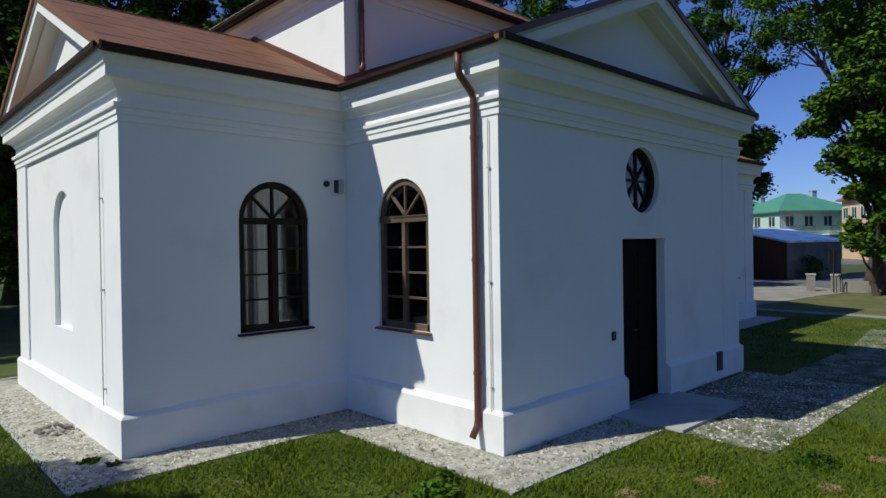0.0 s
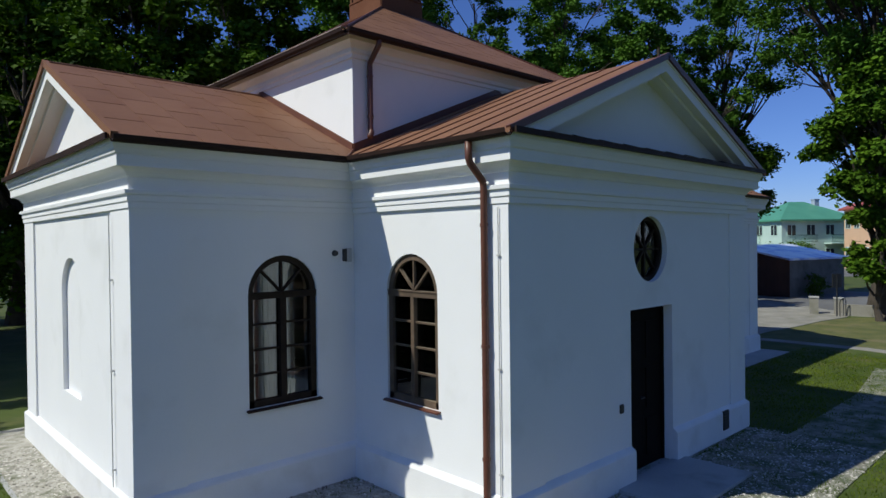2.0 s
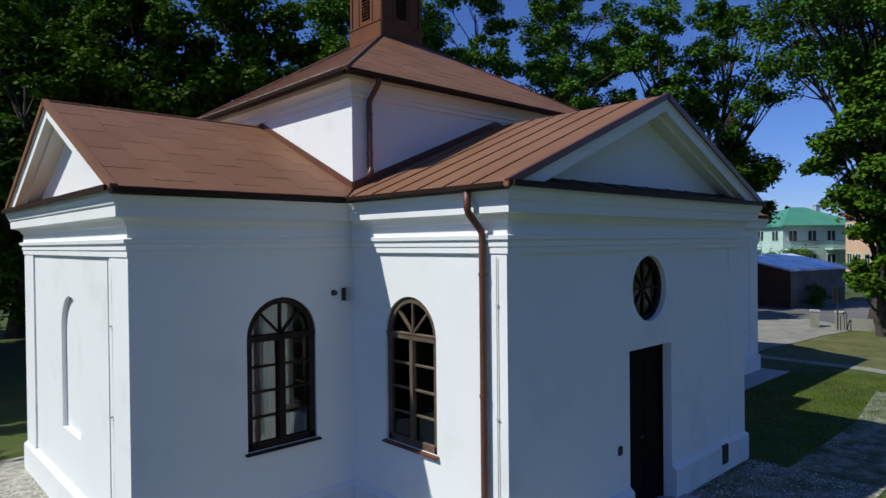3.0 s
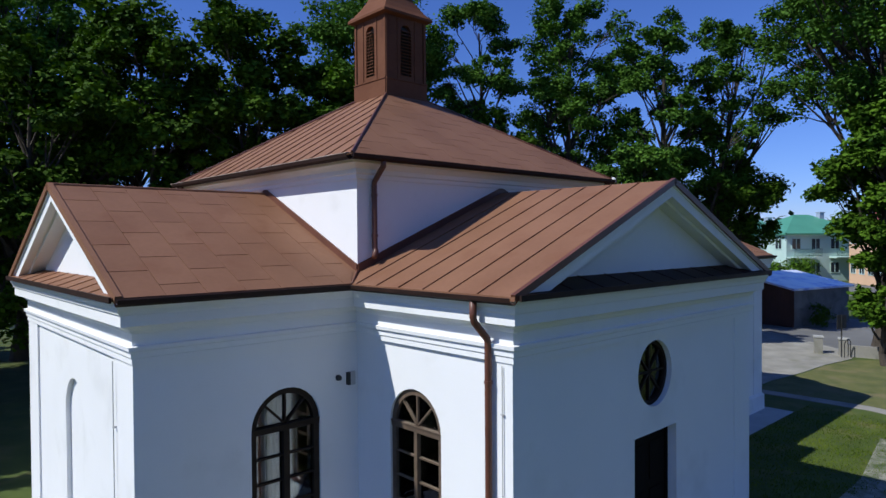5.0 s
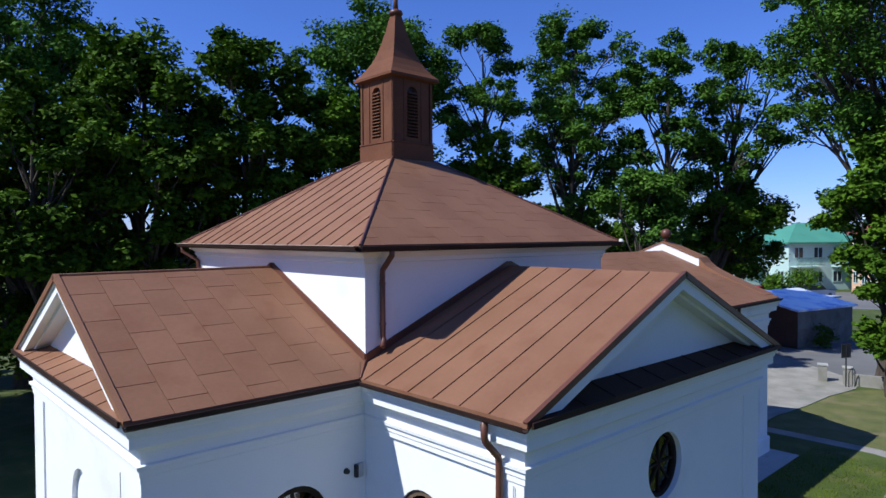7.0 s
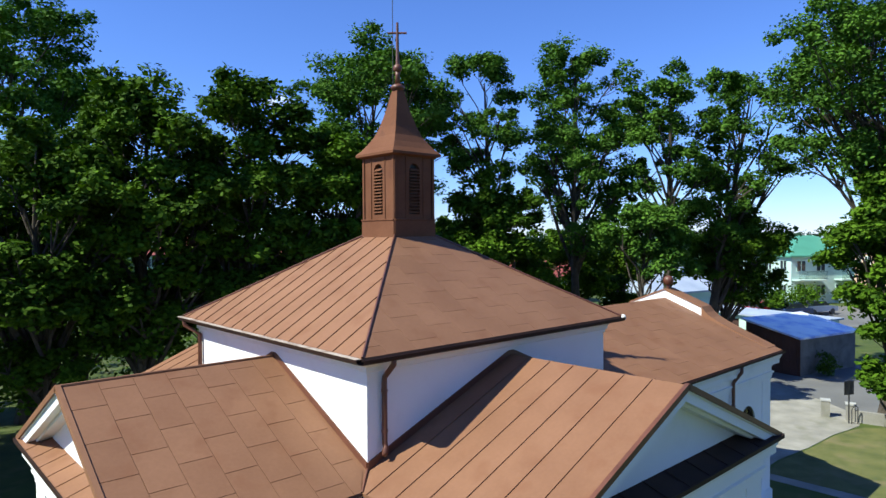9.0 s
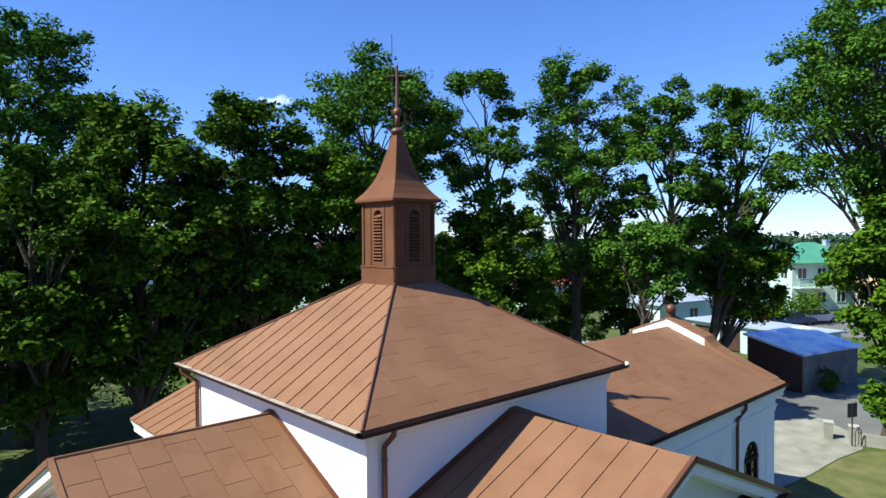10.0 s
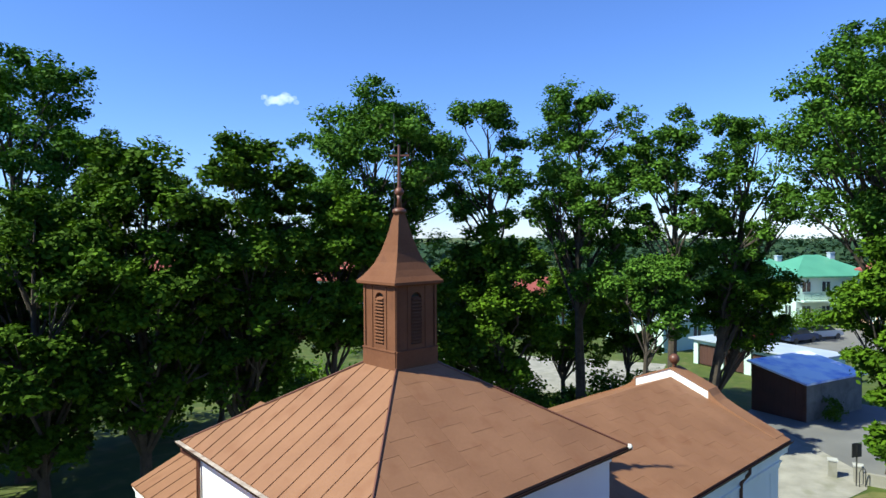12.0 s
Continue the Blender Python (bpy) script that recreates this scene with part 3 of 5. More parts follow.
# ---- belfry ----
def belfry_face(m, parent):
    """One face of the belfry, with corner boards, a recessed panel and a louvred opening."""
    bm = bmesh.new()
    wall_panel(bm, m, 2 * BH, 8.0, 9.86, [arch(BH, 0.28, 8.62, 9.66)], thick=0.08)
    part("belfry_wall", bm, METAL_WALL, parent)
    for s0, s1 in ((0.0, 0.06), (0.29, 0.31), (2 * BH - 0.31, 2 * BH - 0.29), (2 * BH - 0.06, 2 * BH)):
        bm = bmesh.new()
        box(bm, (s0, -0.01, 8.50), (s1, 0.016, 9.84), m)
        part("belfry_strip", bm, METAL_WALL, parent)
    bm = bmesh.new()
    sec = [(-0.02, 8.0), (0.03, 8.0), (0.03, 8.49), (0.045, 8.495), (0.045, 8.52), (-0.02, 8.53)]
    poly_prism(bm, [m @ Vector((-0.01, d, z)) for d, z in sec], m.to_3x3() @ Vector((2 * BH + 0.02, 0, 0)))
    part("belfry_base", bm, METAL_WALL, parent)
    for k in range(14):
        z = 8.65 + k * 0.066
        bm = bmesh.new()
        w = 0.14 if z < 9.5 else 0.11
        poly_prism(bm, [m @ Vector(p) for p in ((BH - w, 0.03, z), (BH - w, -0.06, z + 0.05), (BH - w, -0.06, z + 0.062), (BH - w, 0.03, z + 0.012))], m.to_3x3() @ Vector((2 * w, 0, 0)))
        part("louvre_slat", bm, METAL_WALL, parent)
    bm = bmesh.new()
    box(bm, (BH - 0.2, -0.10, 8.5), (BH + 0.2, -0.08, 9.7), m)
    part("backing", bm, DARK, parent)


METAL_WALL = material("brown_belfry_paint", (0.12, 0.050, 0.027), (0.18, 0.082, 0.046), size=0.6, spec=0.08, rough=0.8, relief=0.003, grain=20, stain_or_dapple=(0.10, 0.045, 0.03), spot_size=0.3)
for a in range(4):
    m4 = pose(TC, TC, 0, 0, 0, 90 * a)
    o = m4 @ Vector((-BH, BH, 0))
    al, ou = m4.to_3x3() @ Vector((1, 0, 0)), m4.to_3x3() @ Vector((0, 1, 0))
    side = new("belfry_side")
    side.parent = church
    belfry_face(on_wall((o.x, o.y), (al.x, al.y), (ou.x, ou.y)), side)
bm = bmesh.new()
SPIRE = [(0.55, 9.80), (0.64, 9.83), (0.64, 9.88), (0.54, 9.985), (0.45, 10.11), (0.36, 10.26), (0.28, 10.46), (0.21, 10.70), (0.155, 10.92), (0.115, 11.12), (0.075, 11.27)]
rings = []
for h, z in SPIRE:
    rings.append([bm.verts.new((TC + sx * h, TC + sy * h, z)) for sx, sy in ((1, 1), (-1, 1), (-1, -1), (1, -1))])
for a, b in zip(rings, rings[1:]):
    for k in range(4):
        bm.faces.new([a[k], a[(k + 1) % 4], b[(k + 1) % 4], b[k]])
bm.faces.new(rings[0][::-1])
bm.faces.new(rings[-1])
part("spire", bm, METAL_WALL, church, "brown concave sheet-metal spire")
bm = bmesh.new()
tube(bm, [(TC, TC, 11.24), (TC, TC, 11.27), (TC, TC, 11.33), (TC, TC, 11.37)], [0.09, 0.15, 0.14, 0.07], 12)
tube(bm, [(TC, TC, 11.35), (TC, TC, 11.55), (TC, TC, 11.62)], [0.06, 0.045, 0.06], 10)
bmesh.ops.create_uvsphere(bm, u_segments=14, v_segments=8, radius=0.095, matrix=pose(TC, TC, 11.7))
part("finial", bm, METAL, church, "brown metal finial ball under the cross", smooth=True)
bm = bmesh.new()
tube(bm, [(TC, TC, 11.75), (TC, TC, 12.1), (TC, TC, 12.66)], [0.045, 0.034, 0.026], 8)
d = Vector((-0.739, 0.673, 0))
tube(bm, [Vector((TC, TC, 12.44)) - d * 0.2, Vector((TC, TC, 12.44)) + d * 0.2], 0.022, 8)
part("cross", bm, METAL, church, "dark brown metal cross on the finial")
bm = bmesh.new()
tube(bm, [Vector((TC, TC, 11.3)) - d * 0.1, Vector((TC, TC, 13.3)) - d * 0.1], 0.009, 6)
part("lightning_rod", bm, DARK, church, "thin dark lightning rod beside the cross")


# ---- gutters and downpipes ----
def gutter(a, b):
    a, b = Vector(a), Vector(b)
    bm = bmesh.new()
    d = (b - a).normalized()
    o = Vector((d.y, -d.x, 0))
    pts = [(-0.072, 0.0), (-0.062, -0.062), (-0.024, -0.098), (0.024, -0.098), (0.062, -0.062), (0.072, 0.0), (0.064, 0.004), (0.056, -0.058), (0.02, -0.09), (-0.02, -0.09), (-0.056, -0.058), (-0.064, 0.0)]
    poly_prism(bm, [a + o * p + Vector((0, 0, 0.78 * z)) for p, z in pts], b - a)
    part("gutter", bm, GUTTER, church, "brown half-round metal gutter")
GZ = 4.61
g = OVER + 0.03
gutter((g, g + 0.02, GZ), (g, Y1 + 0.28, GZ))
gutter((X1 + 0.28, g, GZ), (g + 0.02, g, GZ))
gutter((S - 0.3, g + NY, GZ + 0.06), (NE, g + NY, GZ + 0.06))
gutter((S - OVER - 0.03, Y1 + 0.28, GZ), (S - OVER - 0.03, 0.3, GZ))
for a in range(4):
    m4 = pose(TC, TC, 0, 0, 0, 90 * a)
    gutter(m4 @ Vector((RH + 0.03, RH + 0.03, ZE - 0.015)), m4 @ Vector((-RH, RH + 0.03, ZE - 0.015)))
    if a == 3:
        bm = bmesh.new()
        box(bm, (-RH, RH + 0.012, ZE - 0.010), (RH + 0.1, RH + 0.104, ZE - 0.002), m4)
        part("gutter_rim", bm, ZINC, church, "pale bare-metal rim of the tower gutter")


bm = bmesh.new()
bmesh.ops.create_icosphere(bm, subdivisions=2, radius=0.07, matrix=pose(TC - RH - 0.02, TC + RH + 0.03, ZE - 0.02) @ Matrix.Diagonal((0.6, 1, 1, 1)))
part("gutter_end", bm, PLASTIC, church, "pale bare-metal gutter end cap", smooth=True)


def downpipe(pts, r, brackets):
    bm = bmesh.new()
    tube(bm, pts, r, 12)
    p = part("downpipe", bm, METAL, church, "brown round metal downpipe", smooth=True)
    for (x, y, z) in brackets:
        bm = bmesh.new()
        tube(bm, [(x, y, z - 0.018), (x, y, z + 0.018)], r + 0.008, 12)
        part("pipe_bracket", bm, METAL, p)


PY = 2.68
downpipe([(g, PY, 4.56), (g, PY, 4.36), (g - 0.02, PY, 4.30), (0.115, PY + 0.03, 4.10), (0.10, PY + 0.03, 4.04), (0.10, PY + 0.03, 0.36), (0.115, PY + 0.03, 0.29), (0.20, PY + 0.03, 0.17)], 0.042, [(0.10, PY + 0.03, z) for z in (3.6, 2.2, 0.9)])
downpipe([(-0.32, TC + RH + 0.03, 6.42), (-0.32, TC + RH + 0.03, 6.32), (-0.32, T0 + 0.07, 6.10), (-0.32, T0 + 0.065, 6.04), (-0.32, T0 + 0.065, 5.12), (-0.32, T0 + 0.09, 5.06), (-0.24, T0 + 0.16, 4.98)], 0.042, [(-0.32, T0 + 0.065, z) for z in (5.9, 5.3)])
downpipe([(-12.1, g + NY, 4.6), (-12.1, g + NY, 4.45), (-12.1, NY + 0.1, 4.15), (-12.1, NY + 0.09, 4.1), (-12.1, NY + 0.09, 0.3)], 0.045, [(-12.1, NY + 0.09, z) for z in (3.5, 2.0)])
downpipe([(TC + RH + 0.03, TC - RH + 0.12, 6.42), (TC + RH + 0.03, TC - RH + 0.12, 6.3), (T0 + 0.06, T1 + 0.1, 6.1), (T0 + 0.06, T1 + 0.1, 5.1)], 0.042, [])


# ---- windows and door ----
def sash_window(m, c, parent, name, curtain, WOOD):
    """Round-headed casement with four panes a leaf and a fanlight."""
    z0, z1 = WINDOW_Z
    w, r = 1.03, 0.515
    spring = z1 - r
    win = new(name)
    win.parent = parent
    d0, d1 = (-0.13, -0.035) if curtain else (-0.115, -0.035)
    mull = 0.045 if curtain else 0.03
    def bars(label, quads):
        bm = bmesh.new()
        for a, b in quads:
            box(bm, a, b, m)
        part(label, bm, WOOD, win)
    # outer frame with a round head
    bm = bmesh.new()
    n = 16
    t = 0.085
    for i in range(n):
        a0, a1 = math.pi * i / n, math.pi * (i + 1) / n
        ring = [(c - rr * math.cos(a), spring + rr * math.sin(a)) for a, rr in ((a0, r + 0.01), (a1, r + 0.01), (a1, r - t), (a0, r - t))]
        poly_prism(bm, [m @ Vector((s, d0, z)) for s, z in ring], m.to_3x3() @ Vector((0, d1 - d0, 0)))
    for s in (c - r - 0.01, c + r - t):
        box(bm, (s, d0, z0), (s + t + 0.01, d1, spring), m)
    box(bm, (c - r, d0, z0), (c + r, d1, z0 + t), m)
    box(bm, (c - r, d0, spring - 0.06), (c + r, d1 + 0.015, spring + 0.01), m)
    box(bm, (c - r, d0, spring + 0.01), (c + r, d1 + 0.03, spring + 0.025), m)
    part("window_frame", bm, WOOD, win)
    bars("mullion", [((c - mull, d0, z0 + t), (c + mull, d1 + 0.02, spring - 0.06))])
    for k in range(1, 4):
        z = z0 + t + (spring - 0.06 - z0 - t) * k / 4
        bars("glazing_bar", [((c - r + t, d0 + 0.02, z - 0.012), (c - mull, d1 - 0.01, z + 0.012)), ((c + mull, d0 + 0.02, z - 0.012), (c + r - t, d1 - 0.01, z + 0.012))])
    for a in (45, 90, 135):
        bm = bmesh.new()
        mm = m @ Matrix.Translation((c, 0, spring + 0.02)) @ Matrix.Rotation(-radians(a), 4, "Y")
        box(bm, (0, d0 + 0.02, -0.012), (r - 0.03, d1 - 0.01, 0.012), mm)
        part("fan_bar", bm, WOOD, win)
    bm = bmesh.new()
    pts = [(c - r + 0.02, z0 + 0.02), (c + r - 0.02, z0 + 0.02)] + [(c + (r - 0.02) * math.cos(math.pi * i / n), spring + (r - 0.02) * math.sin(math.pi * i / n)) for i in range(n + 1)]
    poly_prism(bm, [m @ Vector((s, (d0 + d1) / 2, z)) for s, z in pts], m.to_3x3() @ Vector((0, 0.004, 0)))
    g = part("pane", bm, GLASS, win)
    g.visible_shadow = False
    bm = bmesh.new()
    poly_prism(bm, [m @ Vector(p) for p in ((c - r - 0.04, -0.13, z0 + 0.02), (c - r - 0.04, 0.06, z0 - 0.015), (c - r - 0.04, 0.06, z0 - 0.035), (c - r - 0.04, -0.13, z0 - 0.02))], m.to_3x3() @ Vector((w + 0.08, 0, 0)))
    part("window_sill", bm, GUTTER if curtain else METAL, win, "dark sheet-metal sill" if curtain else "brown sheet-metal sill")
    # in the WORN_WOOD window the curtain is added to imitate grey reflection in the panes
    if curtain or WOOD is WORN_WOOD:
        bm = bmesh.new()
        cols = 40
        prev = None
        for i in range(cols + 1):
            s = c - 0.30 + 0.56 * i / cols
            d = -0.26 + 0.02 * math.sin(i * 1.1)
            col = [bm.verts.new(m @ Vector((s, d, z))) for z in (z0 + 0.02, spring + 0.4)]
            if prev:
                bm.faces.new([prev[0], col[0], col[1], prev[1]])
            prev = col
        part("curtain", bm, CURTAIN, win, "white net curtain behind the glass")
    return win


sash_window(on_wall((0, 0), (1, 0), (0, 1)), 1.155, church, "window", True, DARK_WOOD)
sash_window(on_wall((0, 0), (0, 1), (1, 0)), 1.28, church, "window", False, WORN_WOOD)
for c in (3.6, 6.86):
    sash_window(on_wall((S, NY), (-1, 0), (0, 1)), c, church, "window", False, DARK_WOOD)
# round window
m = on_wall((0, Y1), (-1, 0), (0, 1))
rw = new("round_window")
rw.parent = church
bm = bmesh.new()
n = 28
for i in range(n):
    a0, a1 = 2 * math.pi * i / n, 2 * math.pi * (i + 1) / n
    poly_prism(bm, [m @ Vector((3.14 + rr * math.cos(a), -0.17, 3.27 + rr * math.sin(a))) for a, rr in ((a0, 0.49), (a1, 0.49), (a1, 0.42), (a0, 0.42))], m.to_3x3() @ Vector((0, 0.09, 0)))
part("window_frame", bm, DARK_WOOD, rw)
for k in range(4):
    bm = bmesh.new()
    box(bm, (-0.43, -0.15, -0.014), (0.43, -0.10, 0.014), m @ Matrix.Translation((3.14, 0, 3.27)) @ Matrix.Rotation(radians(45 * k), 4, "Y"))
    part("glazing_bar", bm, DARK_WOOD, rw)
bm = bmesh.new()
poly_prism(bm, [m @ Vector((3.14 + 0.44 * math.cos(2 * math.pi * i / n), -0.13, 3.27 + 0.44 * math.sin(2 * math.pi * i / n))) for i in range(n)], m.to_3x3() @ Vector((0, 0.004, 0)))
part("pane", bm, GLASS, rw).visible_shadow = False
# door
dr = new("door")
dr.parent = church
for s0, s1 in ((2.615, 3.158), (3.162, 3.705)):
    bm = bmesh.new()
    box(bm, (s0, -0.22, 0.03), (s1, -0.17, 2.37), m)
    for z0, z1 in ((0.2, 0.75), (0.9, 1.5), (1.65, 2.2)):
        box(bm, (s0 + 0.09, -0.18, z0), (s1 - 0.09, -0.155, z1), m)
    part("door_leaf", bm, DOOR, dr)
bm = bmesh.new()
for a, b in (((2.56, -0.24, 0.0), (2.615, -0.14, 2.42)), ((3.705, -0.24, 0.0), (3.76, -0.14, 2.42)), ((2.615, -0.24, 2.37), (3.705, -0.14, 2.42))):
    box(bm, a, b, m)
part("door_frame", bm, DOOR, dr)
bm = bmesh.new()
tube(bm, [m @ Vector(p) for p in ((3.12, -0.17, 1.08), (3.12, -0.11, 1.08), (3.01, -0.11, 1.08))], 0.011, 8)
part("door_handle", bm, DARK, dr)
tagged(slab("doorstep", [(-2.1, 2.98), (-4.0, 2.98), (-4.0, 4.08), (-2.1, 4.08)], 0.05, CONCRETE, "grey concrete doorstep slab before the dark door", "doorstep"), kind="structure")


# ---- small fittings on the walls ----
alarm = empty("alarm_box", "small alarm box with a pale cover and dark side", "alarm box", at=(0.13, 0, 3.24))
bm = bmesh.new()
box(bm, (0.07, 0, 3.14), (0.17, 0.05, 3.34))
bmesh.ops.bevel(bm, geom=bm.edges[:], offset=0.006, segments=2, affect="EDGES")
part("cover", bm, PLASTIC, alarm)
bm = bmesh.new()
box(bm, (0.165, 0, 3.15), (0.205, 0.06, 3.33))
part("housing", bm, DARK, alarm)
bm = bmesh.new()
tube(bm, [(0.34, 0.0, 3.27), (0.34, 0.05, 3.27)], [0.045, 0.035], 12)
tagged(part("wall_sensor", bm, DARK), "small round dark sensor on the white wall", "sensor")
bm = bmesh.new()
box(bm, (-2.33, Y1, 1.03), (-2.25, Y1 + 0.03, 1.15))
bmesh.ops.bevel(bm, geom=bm.edges[:], offset=0.006, segments=2, affect="EDGES")
tagged(part("intercom", bm, DARK), "small dark intercom plate beside the dark door", "intercom")
vent = empty("plinth_vent", "dark rectangular ventilation grille in the white plinth", "vent")
bm = bmesh.new()
box(bm, (-5.57, Y1 + 0.06, 0.16), (-5.36, Y1 + 0.09, 0.48))
part("frame", bm, DARK, vent)
for k in range(6):
    bm = bmesh.new()
    box(bm, (-5.55, Y1 + 0.088, 0.19 + 0.046 * k), (-5.38, Y1 + 0.1, 0.21 + 0.046 * k))
    part("slat", bm, DARK, vent)


# ---- trees ----
def crown_leaves(rs, clumps, per, size, shell=0.6):
    """Leaves of each clump: most on its upper dome, facing outwards and up, the rest loose inside."""
    cs = np.array([c for c, _ in clumps])
    rad = np.array([r for _, r in clumps])
    idx = np.repeat(np.arange(len(cs)), per)
    n = len(idx)
    v = rs.normal(size=(n, 3)) + np.array([0, 0, 0.25])
    v /= np.linalg.norm(v, axis=1)[:, None]
    far = np.where(rs.uniform(0, 1, n) < shell, rs.uniform(0.62, 1.12, n), rs.uniform(0.1, 1.55, n))
    p = cs[idx] + v * (far * rad[idx])[:, None] * np.array([1, 1, 0.72])
    a = rs.normal(size=(n, 3)) * np.array([1, 1, 0.5])
    a /= np.linalg.norm(a, axis=1)[:, None]
    up = rs.normal(size=(n, 3)) * 0.24 + v * 0.75 + np.array([0, 0, 0.55])
    b = np.cross(up, a)
    b /= np.linalg.norm(b, axis=1)[:, None]
    s = (size * rs.uniform(0.6, 1.3, n))[:, None]
    nn = np.cross(a, b)
    tips = np.stack([p - a * s, p - b * s * 0.62 + nn * s * 0.12, p + a * s, p + b * s * 0.62 + nn * s * 0.12], axis=1).reshape(-1, 3)
    return tips, np.arange(n * 4).reshape(-1, 4)


def tree(x, y, height, crown_r, crown_low, seed, leaf, clump_n=110, per=170, size=0.13, gaps=0.0, label="", lean=(0, 0), group="trees behind the church"):
    rs = np.random.RandomState(seed)
    rd = random.Random(seed)
    root = empty("tree", label, "tree", group, (x, y, 0))
    h0 = crown_low
    bm = bmesh.new()
    tr = 0.014 * height + 0.05
    stem = []
    for i in range(9):
        t = i / 8
        stem.append(Vector((x + lean[0] * t + 0.25 * math.sin(3 * t + seed), y + lean[1] * t + 0.25 * math.sin(2.3 * t + 2 * seed), -0.1 + t * height * 0.86)))
    stem[0].x, stem[0].y = x, y
    tube(bm, stem, [tr * 1.35] + [tr * (1 - 0.88 * i / 8) for i in range(1, 9)], 9)
    clumps = []
    mid, hz = (h0 + height) / 2, (height - h0) / 2
    centre = Vector((x + lean[0] * 0.7, y + lean[1] * 0.7, mid))
    spread = 0.26 * crown_r + 0.25
    boughs = []
    tries = 0
    while len(boughs) < max(8, clump_n // 4) and tries < 2500:
        tries += 1
        d = Vector((rd.gauss(0, 1), rd.gauss(0, 1), rd.gauss(0.25, 1))).normalized()
        q = rd.uniform(0.25, 1.0) ** 0.33
        wob = 0.98 + 0.2 * noise.noise(d * 1.7 + Vector((seed * 3.1, 0, 0)))
        taper = 1.0 - 0.12 * max(0.0, d.z)
        c = centre + Vector((d.x * (crown_r - spread * 0.6) * taper, d.y * (crown_r - spread * 0.6) * taper, d.z * (hz - spread * 0.35))) * q * min(1.04, wob)
        if all((c - b).length > spread * (0.74 + gaps * 2.0) for b in boughs):
            boughs.append(c)
    for i, b in enumerate(boughs):
        size_b = rd.uniform(0.75, 1.2)
        for k in range(6):
            o = Vector((rd.gauss(0, 0.58), rd.gauss(0, 0.58), rd.gauss(0, 0.3))) * spread * size_b * 0.8
            clumps.append((b + o, rd.uniform(0.45, 1.0) * (0.30 + crown_r * 0.09)))
        reach = Vector((b.x - x, b.y - y)).length
        t = max(0.2, min(0.97, (b.z - rd.uniform(1.3, 2.1) * reach - 0.3) / (height * 0.86)))
        k = min(7, int(t * 8))
        st = stem[k].lerp(stem[k + 1], t * 8 - k)
        br = max(0.025, tr * (1 - 0.9 * t) * 0.55)
        way = b - st
        p1 = st + way * 0.33 + Vector((rd.uniform(-.25, .25), rd.uniform(-.25, .25), 0.06 * way.length))
        p2 = st + way * 0.68 + Vector((rd.uniform(-.3, .3), rd.uniform(-.3, .3), 0.05 * way.length))
        tube(bm, [st, p1, p2, b], [br, br * 0.75, br * 0.5, br * 0.25], 5, caps=False)
        for c, r in clumps[-6::2]:
            tube(bm, [p2, p2.lerp(c, 0.5) + Vector((rd.uniform(-.1, .1), rd.uniform(-.1, .1), -0.06)), c], [br * 0.42, br * 0.3, br * 0.12], 4, caps=False)
    trunk = part("trunk", bm, BARK, root)
    v, f = crown_leaves(rs, [(np.array(c), r) for c, r in clumps], per, size)
    v = v - np.array([x, y, 0])
    array_mesh("crown", v, f, leaf, root)
    return root


EYE, FWD, RIGHT, FOC = Vector((5.15, 7.29, 10.86)), Vector((-0.673, -0.739)), Vector((-0.739, 0.673)), 1132.0


def stand(col, depth):
    """Ground place at a bearing (offset over focal length) and depth from the path's end."""
    p = Vector((EYE.x, EYE.y)) + depth * (FWD + RIGHT * (col - 784) / FOC)
    return p.x, p.y


def top(row, depth):
    return EYE.z + depth * (412 - row) / FOC


